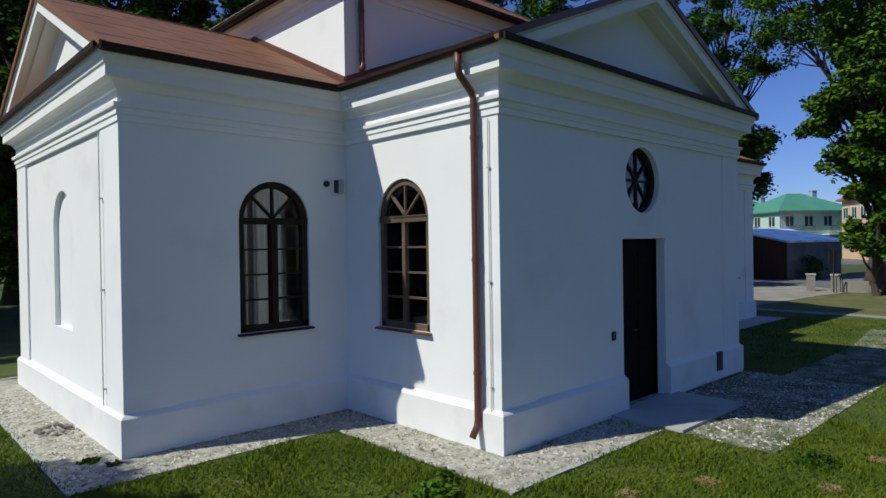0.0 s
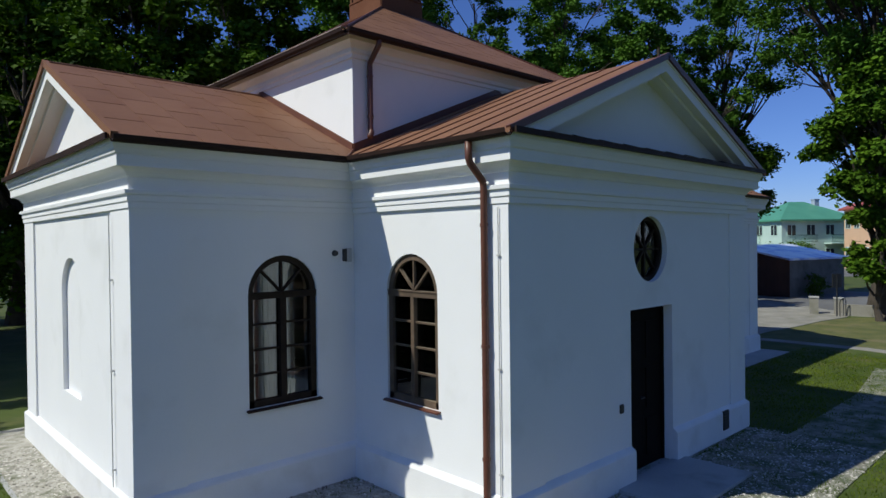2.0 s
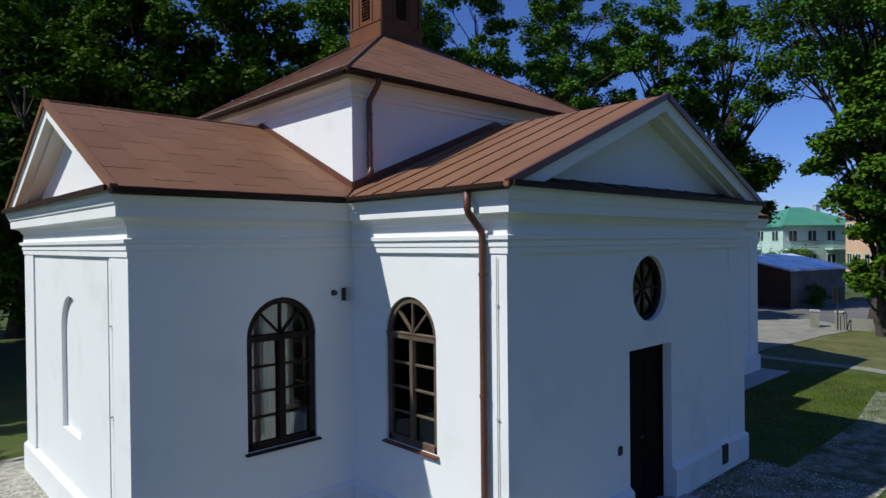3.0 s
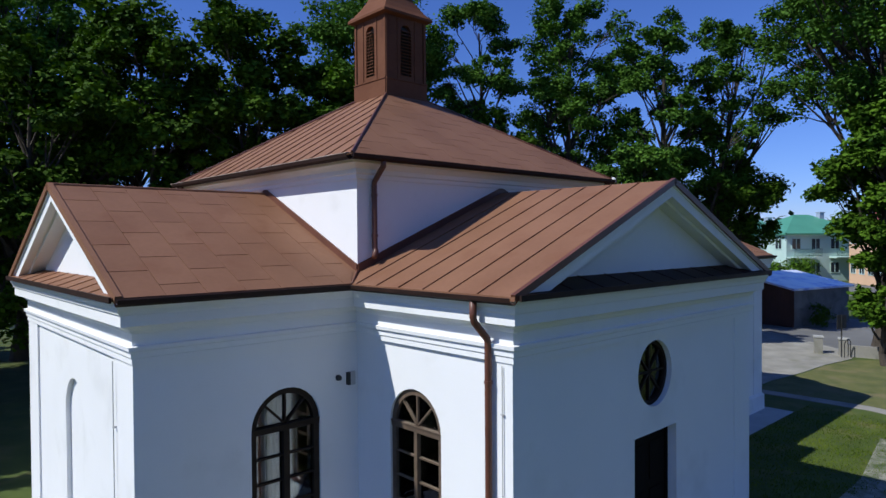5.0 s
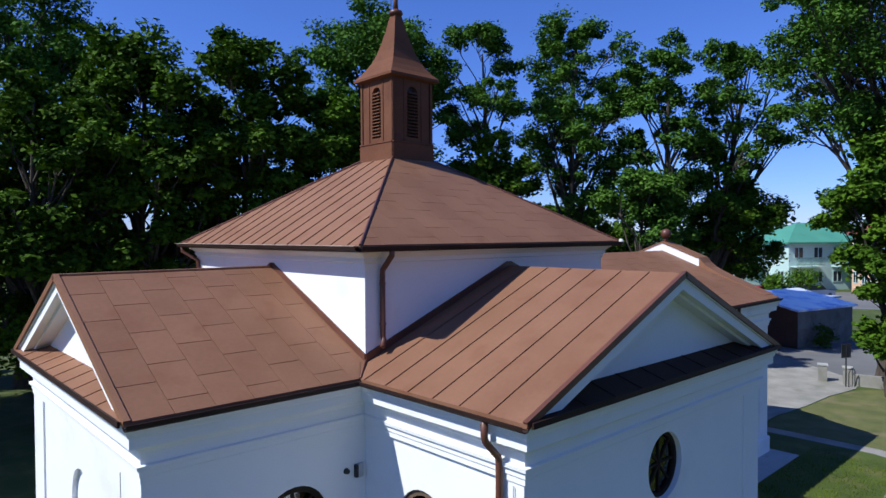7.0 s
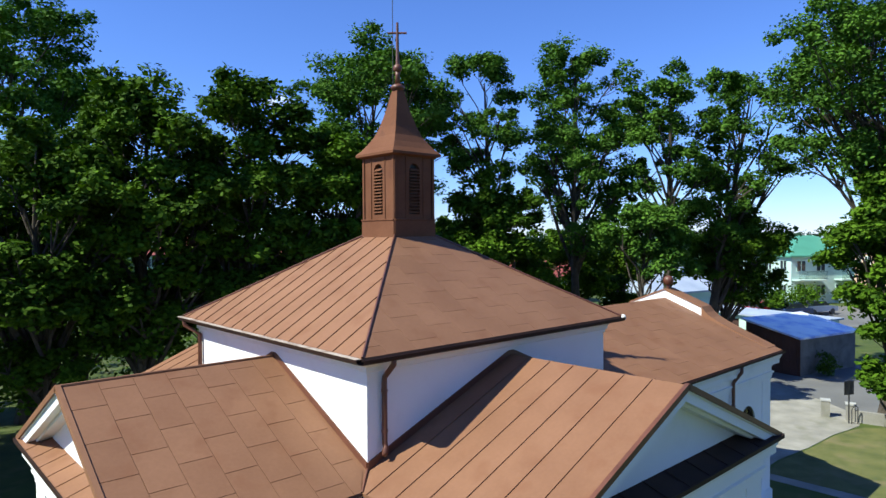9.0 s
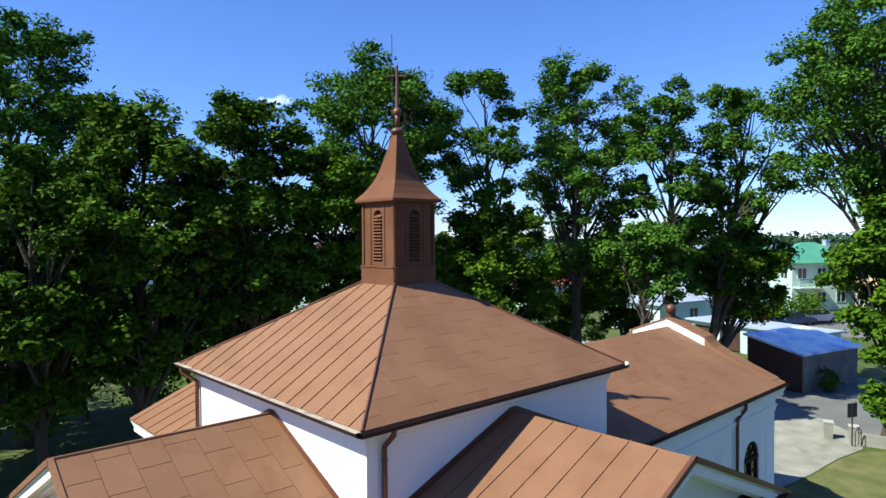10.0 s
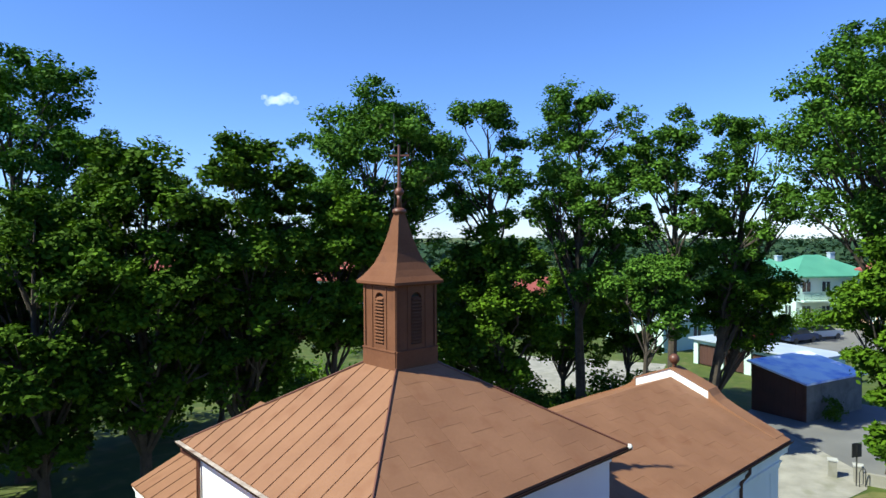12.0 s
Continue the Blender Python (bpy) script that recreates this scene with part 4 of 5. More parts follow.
MAPLE, ASH = "large maple with a dense dark green crown", "tall ash with an open light green crown"
TREES = [
    # bearing, top, depth, radius, crown base, leaf, clumps, gaps
    (35, 72, 28, 4.3, 7.5, LEAF_ASH, 150, 0.04, ASH),
    (70, 285, 22, 3.4, 3.0, LEAF_DARK, 130, 0.09, MAPLE),
    (258, 212, 24, 3.6, 3.0, LEAF_DARK, 160, 0.08, MAPLE),
    (440, 228, 26, 3.7, 3.0, LEAF_DARK, 160, 0.08, MAPLE),
    (150, 515, 32, 3.2, 1.6, LEAF_DARK, 60, 0.0, MAPLE),
    (380, 505, 35, 3.2, 1.6, LEAF_DARK, 60, 0.0, MAPLE),
    (800, 455, 37, 2.8, 2.2, LEAF_DARK, 80, 0.0, MAPLE),
    (1000, 470, 40, 3.2, 2.4, LEAF_MAPLE, 80, 0.0, MAPLE),
    (1110, 500, 43, 2.8, 2.2, LEAF_DARK, 70, 0.0, MAPLE),
    (665, 150, 31, 4.2, 9.6, LEAF_ASH, 140, 0.02, ASH),
    (590, 325, 27.5, 2.5, 5.2, LEAF_MAPLE, 110, 0.0, MAPLE),
    (858, 142, 34, 2.7, 9.4, LEAF_ASH, 60, 0.1, ASH),
    (880, 385, 31, 3.1, 3.0, LEAF_DARK, 130, 0.0, MAPLE),
    (1030, 130, 36, 3.7, 6.5, LEAF_ASH, 140, 0.09, ASH),
    (1190, 150, 34, 2.8, 6.2, LEAF_ASH, 84, 0.11, ASH),
    (1312, 172, 35, 3.1, 6.4, LEAF_ASH, 95, 0.12, ASH, 3.0),
    (1150, 425, 30, 2.2, 5.4, LEAF_ASH, 60, 0.0, "lower maple with a bright green crown"),
    (1320, 440, 36, 3.0, 3.9, LEAF_DARK, 80, 0.0, MAPLE, 3.2),
    (1592, 15, 28, 5.4, 9.6, LEAF_ASH, 230, 0.05, "tall ash beside the gate, with a broad crown"),
    (1612, 400, 25.5, 2.8, 3.3, LEAF_MAPLE, 105, 0.03, "maple beside the gate with a low crown"),
    (1602, 650, 25, 1.2, 0.8, LEAF_MAPLE, 34, 0.0, "young maple growing close beside the gate tree"),
]
for i, (col, row, depth, cr, low, leaf, cn, gp, lab, *tilt) in enumerate(TREES):
    x, y = stand(col, depth)
    # leaning trees: the foot stands aside, the crown keeps its bearing
    lean = RIGHT * tilt[0] if tilt else Vector((0, 0))
    x, y = x - 0.7 * lean.x, y - 0.7 * lean.y
    tree(x, y, top(row, depth), cr, low, 11 + i, leaf, clump_n=int(cn * 1.3), per=170 if leaf is LEAF_ASH else 160, size=0.095 if leaf is LEAF_ASH else 0.112, gaps=gp, label=lab, lean=lean)
for i, (x, y, h, cr, low) in enumerate(((12.1, -1.5, 9.4, 2.0, 6.2), (13.8, -10.3, 11.0, 3.2, 3.0), (9.5, -14.5, 11.5, 3.2, 3.0))):
    tree(x, y, h, cr, low, 77 + i, LEAF_MAPLE, clump_n=80, per=150, size=0.16, label=MAPLE, group="trees beside the church")
# the wood goes on beside the church, and keeps its own edge in shade
for i, (x, y, h, cr, low) in enumerate(((4.4, -20.3, 11.6, 3.2, 1.2), (9.5, -20.5, 12.0, 4.0, 1.5), (7.0, -26.5, 13.0, 4.4, 1.5), (2.5, -29.5, 13.0, 4.2, 1.5), (15.0, -24.5, 14.0, 4.4, 2.0))):
    tree(x, y, h, cr, low, 60 + i, LEAF_DARK, clump_n=110, per=90, size=0.2, label=MAPLE, group="trees beside the church")

# unseen trees added behind and beside the path, to dim sky light on shaded walls
for i, (x, y, h, cr) in enumerate(((-17, 20, 14, 4.5), (-9, 19, 15, 4.5), (-1, 21, 15, 5.0), (7, 20, 14, 4.5), (15, 17, 14, 4.5))):
    tree(x, y, h, cr, 2.5, 91 + i, LEAF_MAPLE, clump_n=70, per=60, size=0.26, label=MAPLE, group="trees across the lawn")


# ---- distance: woods, houses, sheds, cars ----
rs = np.random.RandomState(5)
cs, rr = [], []
for _ in range(1150):
    dep = rs.uniform(95, 330)
    col = rs.uniform(-500, 2100)
    x, y = stand(col, dep)
    h = rs.uniform(3.2, 7.2)
    for k in range(2):
        cs.append(np.array([x + rs.normal() * 2, y + rs.normal() * 2, h * (0.45 + 0.4 * k)]))
        rr.append(rs.uniform(3.0, 4.5))
WOODS = leaf_material("far_woods_leaf", (0.016, 0.038, 0.022), (0.042, 0.078, 0.040))
v, f = crown_leaves(rs, list(zip(cs, rr)), 34, 0.85)
tagged(array_mesh("far_woods", v, f, WOODS), "distant dark green belt of trees on the horizon", "woods", kind="stuff")
# shrubs below the tall trees
cs, rr = [], []
for col, dep, h, w in ((120, 34, 3.0, 3.0), (330, 36, 2.6, 3.0), (520, 40, 2.2, 2.5), (-60, 26, 3.5, 3.0), (700, 40, 2.4, 3), (820, 40, 1.6, 2.5), (930, 39, 1.2, 2.0), (1010, 37, 1.2, 2.0), (1120, 41, 1.6, 2.0), (200, 45, 4.0, 4.0), (420, 50, 4.0, 4.0), (20, 40, 5.0, 4.0), (1420, 64, 2.6, 1.6), (1385, 62, 2.4, 1.2), (620, 60, 3.5, 4), (960, 64, 3.0, 3)):
    x, y = stand(col, dep)
    for k in range(14):
        cs.append(np.array([x + rs.uniform(-w, w), y + rs.uniform(-w, w), rs.uniform(0.3, 1.0) * h]))
        rr.append(rs.uniform(0.6, 1.1))
v, f = crown_leaves(rs, list(zip(cs, rr)), 130, 0.14)
tagged(array_mesh("undergrowth", v, f, LEAF_MAPLE), "dark green bushes under the tall trees", "bushes", kind="stuff")

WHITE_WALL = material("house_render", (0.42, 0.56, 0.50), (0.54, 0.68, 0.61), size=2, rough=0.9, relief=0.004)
PEACH = material("peach_render", (0.62, 0.40, 0.24), (0.72, 0.48, 0.30), size=2, rough=0.9, relief=0.004)
GREEN_ROOF = material("green_roof_sheet", (0.07, 0.24, 0.15), (0.11, 0.33, 0.21), size=2, rough=0.4, relief=0.003)
RED_ROOF = material("red_roof_tile", (0.22, 0.05, 0.04), (0.34, 0.09, 0.07), size=1.5, rough=0.7, relief=0.01, grain=6)
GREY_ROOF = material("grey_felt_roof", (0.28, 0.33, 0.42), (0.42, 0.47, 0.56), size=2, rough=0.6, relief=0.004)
# blue stands for tree shade on pale metal, the white spots for dappled sun
BLUE_ROOF = material("sun_dappled_sheet_roof", (0.09, 0.17, 0.62), (0.15, 0.26, 0.78), size=1.5, rough=0.22, relief=0.003, stain_or_dapple=(0.75, 0.78, 0.85), spot_size=1.3, spot_from=0.29)
# block grey darkened to carry the tree shade on the shed's side wall
BLOCK = material("tree_shaded_block", (0.085, 0.085, 0.08), (0.17, 0.165, 0.15), size=0.7, rough=0.95, relief=0.008, grain=12, stain_or_dapple=(0.06, 0.065, 0.05))
BROWN_WOOD = material("dark_brown_boards", (0.035, 0.015, 0.010), (0.08, 0.032, 0.022), size=0.8, rough=0.7, relief=0.004)
DARK_GLASS = material("dark_house_glass", (0.02, 0.025, 0.03), (0.05, 0.06, 0.07), size=1, rough=0.08)
GREEN_RAIL = material("green_rail_paint", (0.02, 0.07, 0.05), (0.04, 0.11, 0.08), size=0.5, rough=0.5)
FACE = math.degrees(math.atan2(RIGHT.y, RIGHT.x))


def house(col, depth, width, deep, eave, ridge, wall, roof, label, turn=0.0, storeys=2, bays=5, balcony=False, chimneys=1, hip=True):
    """Local x runs along the front, local +y faces the viewer's side."""
    x, y = stand(col, depth)
    base = pose(x, y, 0, 0, 0, FACE + 180 + turn)
    root = empty("house", label, "house", "houses beyond the yard", (x, y, 0))
    hw, hd = width / 2, deep / 2
    bm = bmesh.new()
    box(bm, (-hw, -hd, 0), (hw, hd, eave), base)
    body = part("wall", bm, wall, root)
    bm = bmesh.new()
    o = 0.45
    inset = hd + o if hip else 0.0
    ring = [bm.verts.new(base @ Vector(p)) for p in ((-hw - o, -hd - o, eave), (hw + o, -hd - o, eave), (hw + o, hd + o, eave), (-hw - o, hd + o, eave))]
    low = [bm.verts.new(base @ Vector(p)) for p in ((-hw - o, -hd - o, eave - 0.18), (hw + o, -hd - o, eave - 0.18), (hw + o, hd + o, eave - 0.18), (-hw - o, hd + o, eave - 0.18))]
    ra, rb = bm.verts.new(base @ Vector((-hw - o + min(inset, hw), 0, ridge))), bm.verts.new(base @ Vector((hw + o - min(inset, hw), 0, ridge)))
    bm.faces.new([ring[0], ring[1], rb, ra])
    bm.faces.new([ring[2], ring[3], ra, rb])
    bm.faces.new([ring[1], ring[2], rb])
    bm.faces.new([ring[3], ring[0], ra])
    for i in range(4):
        j = (i + 1) % 4
        bm.faces.new([low[i], low[j], ring[j], ring[i]])
    bm.faces.new(low[::-1])
    rf = part("roof", bm, roof, root)
    for k in range(chimneys):
        bm = bmesh.new()
        cx = -hw * 0.4 + k * hw * 0.9
        box(bm, (cx - 0.3, 0.4, eave), (cx + 0.3, 1.0, ridge + 0.2), base)
        box(bm, (cx - 0.36, 0.34, ridge + 0.2), (cx + 0.36, 1.06, ridge + 0.3), base)
        part("chimney", bm, GREY_ROOF, rf)
    sh = eave / storeys
    faces = [(base @ Matrix.Translation((0, hd, 0)), width), (base @ pose(hw, 0, 0, 0, 0, -90), deep), (base @ pose(-hw, 0, 0, 0, 0, 90), deep)]
    for mm, wd in faces:
        nb = max(1, round(bays * wd / width))
        for st in range(storeys):
            for b in range(nb):
                cx = -wd / 2 + wd * (b + 0.5) / nb
                z0 = st * sh + sh * 0.33
                win = new("window")
                win.parent = root
                bm = bmesh.new()
                for a, c in (((-0.6, -0.02, 0), (-0.52, 0.05, 1.3)), ((0.52, -0.02, 0), (0.6, 0.05, 1.3)), ((-0.52, -0.02, 0), (0.52, 0.05, 0.08)), ((-0.52, -0.02, 1.22), (0.52, 0.05, 1.3)), ((-0.04, -0.02, 0.08), (0.04, 0.05, 1.22))):
                    box(bm, (cx + a[0], a[1], z0 + a[2]), (cx + c[0], c[1], z0 + c[2]), mm)
                w = part("frame", bm, WHITE_WALL)
                w.parent = win
                bm = bmesh.new()
                box(bm, (cx - 0.53, -0.02, z0 + 0.07), (cx + 0.53, 0.02, z0 + 1.23), mm)
                g = part("pane", bm, DARK_GLASS)
                g.parent = win
                for q in (win, w, g):
                    q.matrix_parent_inverse = Matrix.Translation((-x, -y, 0)) if q is win else Matrix.Identity(4)
    if balcony:
        for x0, x1 in ((-hw * 0.95, -hw * 0.1), (hw * 0.25, hw * 0.98)):
            bal = new("balcony")
            bal.parent = root
            bal.matrix_parent_inverse = Matrix.Translation((-x, -y, 0))
            bm = bmesh.new()
            box(bm, (x0, hd, sh - 0.1), (x1, hd + 1.2, sh + 0.05), base)
            part("balcony_floor", bm, WHITE_WALL).parent = bal
            bm = bmesh.new()
            for z in (sh + 0.15, sh + 0.95):
                box(bm, (x0, hd + 1.14, z), (x1, hd + 1.18, z + 0.05), base)
            n = int((x1 - x0) / 0.14)
            for i in range(n):
                px = x0 + 0.07 + i * 0.14
                box(bm, (px - 0.012, hd + 1.15, sh + 0.2), (px + 0.012, hd + 1.17, sh + 0.95), base)
            part("balcony_rail", bm, GREEN_RAIL).parent = bal
    return root


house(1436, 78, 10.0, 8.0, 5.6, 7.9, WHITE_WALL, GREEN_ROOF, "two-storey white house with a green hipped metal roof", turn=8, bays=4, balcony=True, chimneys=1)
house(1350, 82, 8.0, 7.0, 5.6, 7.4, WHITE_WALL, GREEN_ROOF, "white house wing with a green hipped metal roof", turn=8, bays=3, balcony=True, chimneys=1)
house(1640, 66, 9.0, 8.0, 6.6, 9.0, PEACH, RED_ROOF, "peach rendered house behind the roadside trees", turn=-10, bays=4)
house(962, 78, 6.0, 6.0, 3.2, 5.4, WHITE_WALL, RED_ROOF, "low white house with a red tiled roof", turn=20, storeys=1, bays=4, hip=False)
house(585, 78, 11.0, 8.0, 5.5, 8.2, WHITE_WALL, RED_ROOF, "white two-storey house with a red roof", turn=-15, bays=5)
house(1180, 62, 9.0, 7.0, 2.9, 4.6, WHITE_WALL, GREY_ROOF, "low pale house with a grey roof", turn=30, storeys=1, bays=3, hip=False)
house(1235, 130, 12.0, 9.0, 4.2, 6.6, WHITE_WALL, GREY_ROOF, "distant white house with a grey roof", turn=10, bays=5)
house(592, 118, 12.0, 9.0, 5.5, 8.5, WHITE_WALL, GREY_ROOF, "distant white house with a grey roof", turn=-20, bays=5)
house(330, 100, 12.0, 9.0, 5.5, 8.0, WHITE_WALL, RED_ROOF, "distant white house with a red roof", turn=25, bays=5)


def flat(col, depth):
    return Vector((*stand(col, depth), 0))


# row of garages: front from left to right
ga, gb = flat(1228, 52.5), flat(1440, 43.5)
al = (gb - ga).normalized()
gm = Matrix(((al.x, -al.y, 0, ga.x), (al.y, al.x, 0, ga.y), (0, 0, 1, 0), (0, 0, 0, 1)))
if (gm.to_3x3() @ Vector((0, 1, 0))).dot(Vector((FWD.x, FWD.y, 0))) < 0:
    gm = gm @ Matrix.Diagonal((1, -1, 1, 1))
glen = (gb - ga).length
garage = empty("garage_row", "long white garage row with dark brown doors", "garage", at=ga)
pitch = 2.45
holes = [rect(0.45 + pitch * k, 0.45 + pitch * k + 1.85, 0.0, 1.68) for k in range(int((glen - 0.3) / pitch))]
bm = bmesh.new()
wall_panel(bm, gm @ Matrix.Diagonal((1, -1, 1, 1)), glen, 0, 2.0, holes, thick=0.3)
part("front_wall", bm, WHITE_WALL, garage)
bm = bmesh.new()
box(bm, (0, 3.4, 0), (glen, 3.7, 2.0), gm)
part("back_wall", bm, WHITE_WALL, garage)
for x0 in (0, glen - 0.3):
    bm = bmesh.new()
    box(bm, (x0, 0.3, 0), (x0 + 0.3, 3.4, 2.0), gm)
    part("side_wall", bm, WHITE_WALL, garage)
bm = bmesh.new()
box(bm, (-0.3, -0.3, 2.01), (glen + 0.3, 3.8, 2.13), gm)
part("roof", bm, GREY_ROOF, garage, "flat grey felt roof")
for k in range(len(holes)):
    bm = bmesh.new()
    s0 = 0.45 + pitch * k
    box(bm, (s0, 0.18, 0.02), (s0 + 1.85, 0.24, 1.68), gm)
    door = part("garage_door", bm, BROWN_WOOD, garage)
    for i in range(7):
        bm = bmesh.new()
        box(bm, (s0 + 0.05 + 0.26 * i, 0.165, 0.04), (s0 + 0.27 + 0.26 * i, 0.178, 1.66), gm)
        part("board", bm, BROWN_WOOD, door)

# dark shrub against the shed's block wall
p = flat(1482, 36.0)
shrub = np.random.RandomState(21)
v, f = crown_leaves(shrub, [(np.array([p.x + shrub.normal() * 0.22, p.y + shrub.normal() * 0.22, z]), 0.3) for z in np.linspace(0.25, 1.15, 12)], 90, 0.07)
tagged(array_mesh("shrub", v, f, LEAF_DARK), "dark upright shrub beside the grey shed wall", "shrub")

# shed with a blue sheet roof
sl_, sn_, sr_ = flat(1332, 38.7), flat(1430, 35.9), flat(1528, 38.6)
shed = empty("shed", "dark brown board shed with a blue sheet-metal roof", "shed", at=sn_)
sb_ = sl_ + sr_ - sn_
def plank_side(a, b, h0, h1, mat, name, n):
    d = (b - a) / n
    out = Vector((d.y, -d.x, 0)).normalized() * 0.03
    for i in range(n):
        bm = bmesh.new()
        p, q = a + d * i + d * 0.02, a + d * (i + 1) - d * 0.02
        za, zb = h0 + (h1 - h0) * i / n, h0 + (h1 - h0) * (i + 1) / n
        poly_prism(bm, [p, q, q + Vector((0, 0, zb)), p + Vector((0, 0, za))], out * (1 if i % 2 else 1.3))
        part(name, bm, mat, shed)
plank_side(sl_, sn_, 2.84, 2.14, BROWN_WOOD, "board", 16)
for a, b, h0, h1 in ((sn_, sr_, 2.14, 2.14), (sr_, sb_, 2.14, 2.84), (sb_, sl_, 2.84, 2.84)):
    bm = bmesh.new()
    o = Vector(((b - a).y, -(b - a).x, 0)).normalized() * 0.12
    poly_prism(bm, [a, b, b + Vector((0, 0, h1)), a + Vector((0, 0, h0))], o * -1)
    part("wall", bm, BLOCK, shed, "grey block side wall")
bm = bmesh.new()
mid_s = (sl_ + sr_) / 2
corner = [mid_s + (p - mid_s) * 1.10 + Vector((0, 0, z)) for p, z in ((sl_, 2.92), (sn_, 2.13), (sr_, 2.13), (sb_, 2.92))]
poly_prism(bm, corner, (0, 0, 0.11))
part("roof", bm, BLUE_ROOF, shed, "sheet-metal shed roof coloured blue for shade, with pale sun dapples")

# gate posts, low wall and sign
for col, dep in ((1477, 28.0), (1523, 27.3)):
    p = flat(col, dep)
    post = empty("gate_post", "pale concrete gate post with a flat cap", "gate post", "gate posts at the yard", p)
    bm = bmesh.new()
    box(bm, (-0.17, -0.17, 0), (0.17, 0.17, 0.72), pose(p.x, p.y, 0, 0, 0, 20))
    part("shaft", bm, YARD, post)
    bm = bmesh.new()
    box(bm, (-0.2, -0.2, 0.72), (0.2, 0.2, 0.78), pose(p.x, p.y, 0, 0, 0, 20))
    part("cap", bm, CONCRETE, post)
p = flat(1531, 26.8)
rail = RIGHT * 0.13
bm = bmesh.new()
tube(bm, [p + Vector((-rail.x, -rail.y, 0)), p + Vector((-rail.x, -rail.y, 0.62)), p + Vector((-0.5 * rail.x, -0.5 * rail.y, 0.74)), p + Vector((0.6 * rail.x, 0.6 * rail.y, 0.78)), p + Vector((rail.x, rail.y, 0.70)), p + Vector((rail.x, rail.y, 0))], 0.02, 8)
tagged(part("rail_hoop", bm, DARK), "dark bent metal hoop beside the gate post", "rail")
a, b = flat(1532, 27.2), flat(1640, 26.0)
bm = bmesh.new()
o = Vector(((b - a).y, -(b - a).x, 0)).normalized() * 0.2
poly_prism(bm, [a, b, b + Vector((0, 0, 0.5)), a + Vector((0, 0, 0.5))], o)
tagged(part("low_wall", bm, YARD), "low pale concrete wall beside the gate post", "wall")
p = flat(1520, 26.9)
sign = empty("sign_post", "dark sign board on a thin metal pole", "sign", at=p)
bm = bmesh.new()
tube(bm, [p, p + Vector((0, 0, 1.85))], 0.03, 8)
part("pole", bm, DARK, sign)
bm = bmesh.new()
box(bm, (-0.25, -0.015, 1.25), (0.25, 0.015, 1.85), pose(p.x, p.y, 0, 0, 0, FACE + 15))
part("board", bm, DARK, sign)


def car(col, depth, turn, paint, label):
    x, y = stand(col, depth)
    root = empty("car", label, "car", "parked cars", (x, y, 0))
    m = pose(x, y, 0, 0, 0, FACE + turn)
    bm = bmesh.new()
    sec = [(-2.0, 0.35), (2.0, 0.35), (2.05, 0.6), (1.95, 0.82), (1.0, 0.92), (-1.85, 0.95), (-2.02, 0.7)]
    poly_prism(bm, [m @ Vector((a, -0.82, z)) for a, z in sec], m.to_3x3() @ Vector((0, 1.64, 0)))
    part("body", bm, paint, root)
    bm = bmesh.new()
    sec = [(-1.75, 0.93), (1.05, 0.9), (0.35, 1.38), (-1.2, 1.42)]
    poly_prism(bm, [m @ Vector((a, -0.72, z)) for a, z in sec], m.to_3x3() @ Vector((0, 1.44, 0)))
    part("window_band", bm, DARK_GLASS, root)
    bm = bmesh.new()
    sec = [(-1.3, 1.40), (0.4, 1.36), (0.3, 1.43), (-1.2, 1.47)]
    poly_prism(bm, [m @ Vector((a, -0.7, z)) for a, z in sec], m.to_3x3() @ Vector((0, 1.4, 0)))
    part("roof", bm, paint, root)
    for wx in (-1.25, 1.25):
        for wy in (-0.84, 0.66):
            bm = bmesh.new()
            tube(bm, [m @ Vector((wx, wy, 0.31)), m @ Vector((wx, wy + 0.18, 0.31))], 0.31, 16)
            part("wheel", bm, DARK, root)


def paint(name, c):
    return material(name, c, tuple(v * 1.15 for v in c), size=1, rough=0.25)
car(1365, 63, 20, paint("red_car_paint", (0.25, 0.02, 0.03)), "dark red car parked in the street")
car(1412, 62, 25, paint("blue_car_paint", (0.03, 0.05, 0.12)), "dark blue car parked in the street")
car(1455, 64, 20, paint("silver_car_paint", (0.45, 0.46, 0.48)), "silver car parked in the street")
slab("pavement_street", [tuple(flat(c, d).xy) for c, d in ((700, 45), (900, 43), (1150, 43), (1180, 52), (1000, 55), (700, 58))], 0.012, YARD, "pale paved street behind the tall trees", "street")

slab("pavement_parking", [tuple(flat(c, d).xy) for c, d in ((1300, 58), (1600, 54), (1600, 70), (1300, 72))], 0.012, ASPHALT, "grey asphalt parking place before the houses", "parking")
# fence along the street
fence = empty("fence", "thin grey metal fence along the street", "fence", at=flat(790, 43))
fa, fb = flat(780, 43.5), flat(930, 41.0)
n = 24
for i in range(n + 1):
    p = fa.lerp(fb, i / n)
    bm = bmesh.new()
    tube(bm, [p, p + Vector((0, 0, 1.1))], 0.025, 6)
    part("post", bm, PLASTIC, fence)
for z in (0.35, 1.05):
    bm = bmesh.new()
    tube(bm, [fa + Vector((0, 0, z)), fb + Vector((0, 0, z))], 0.02, 6)
    part("rail", bm, PLASTIC, fence)

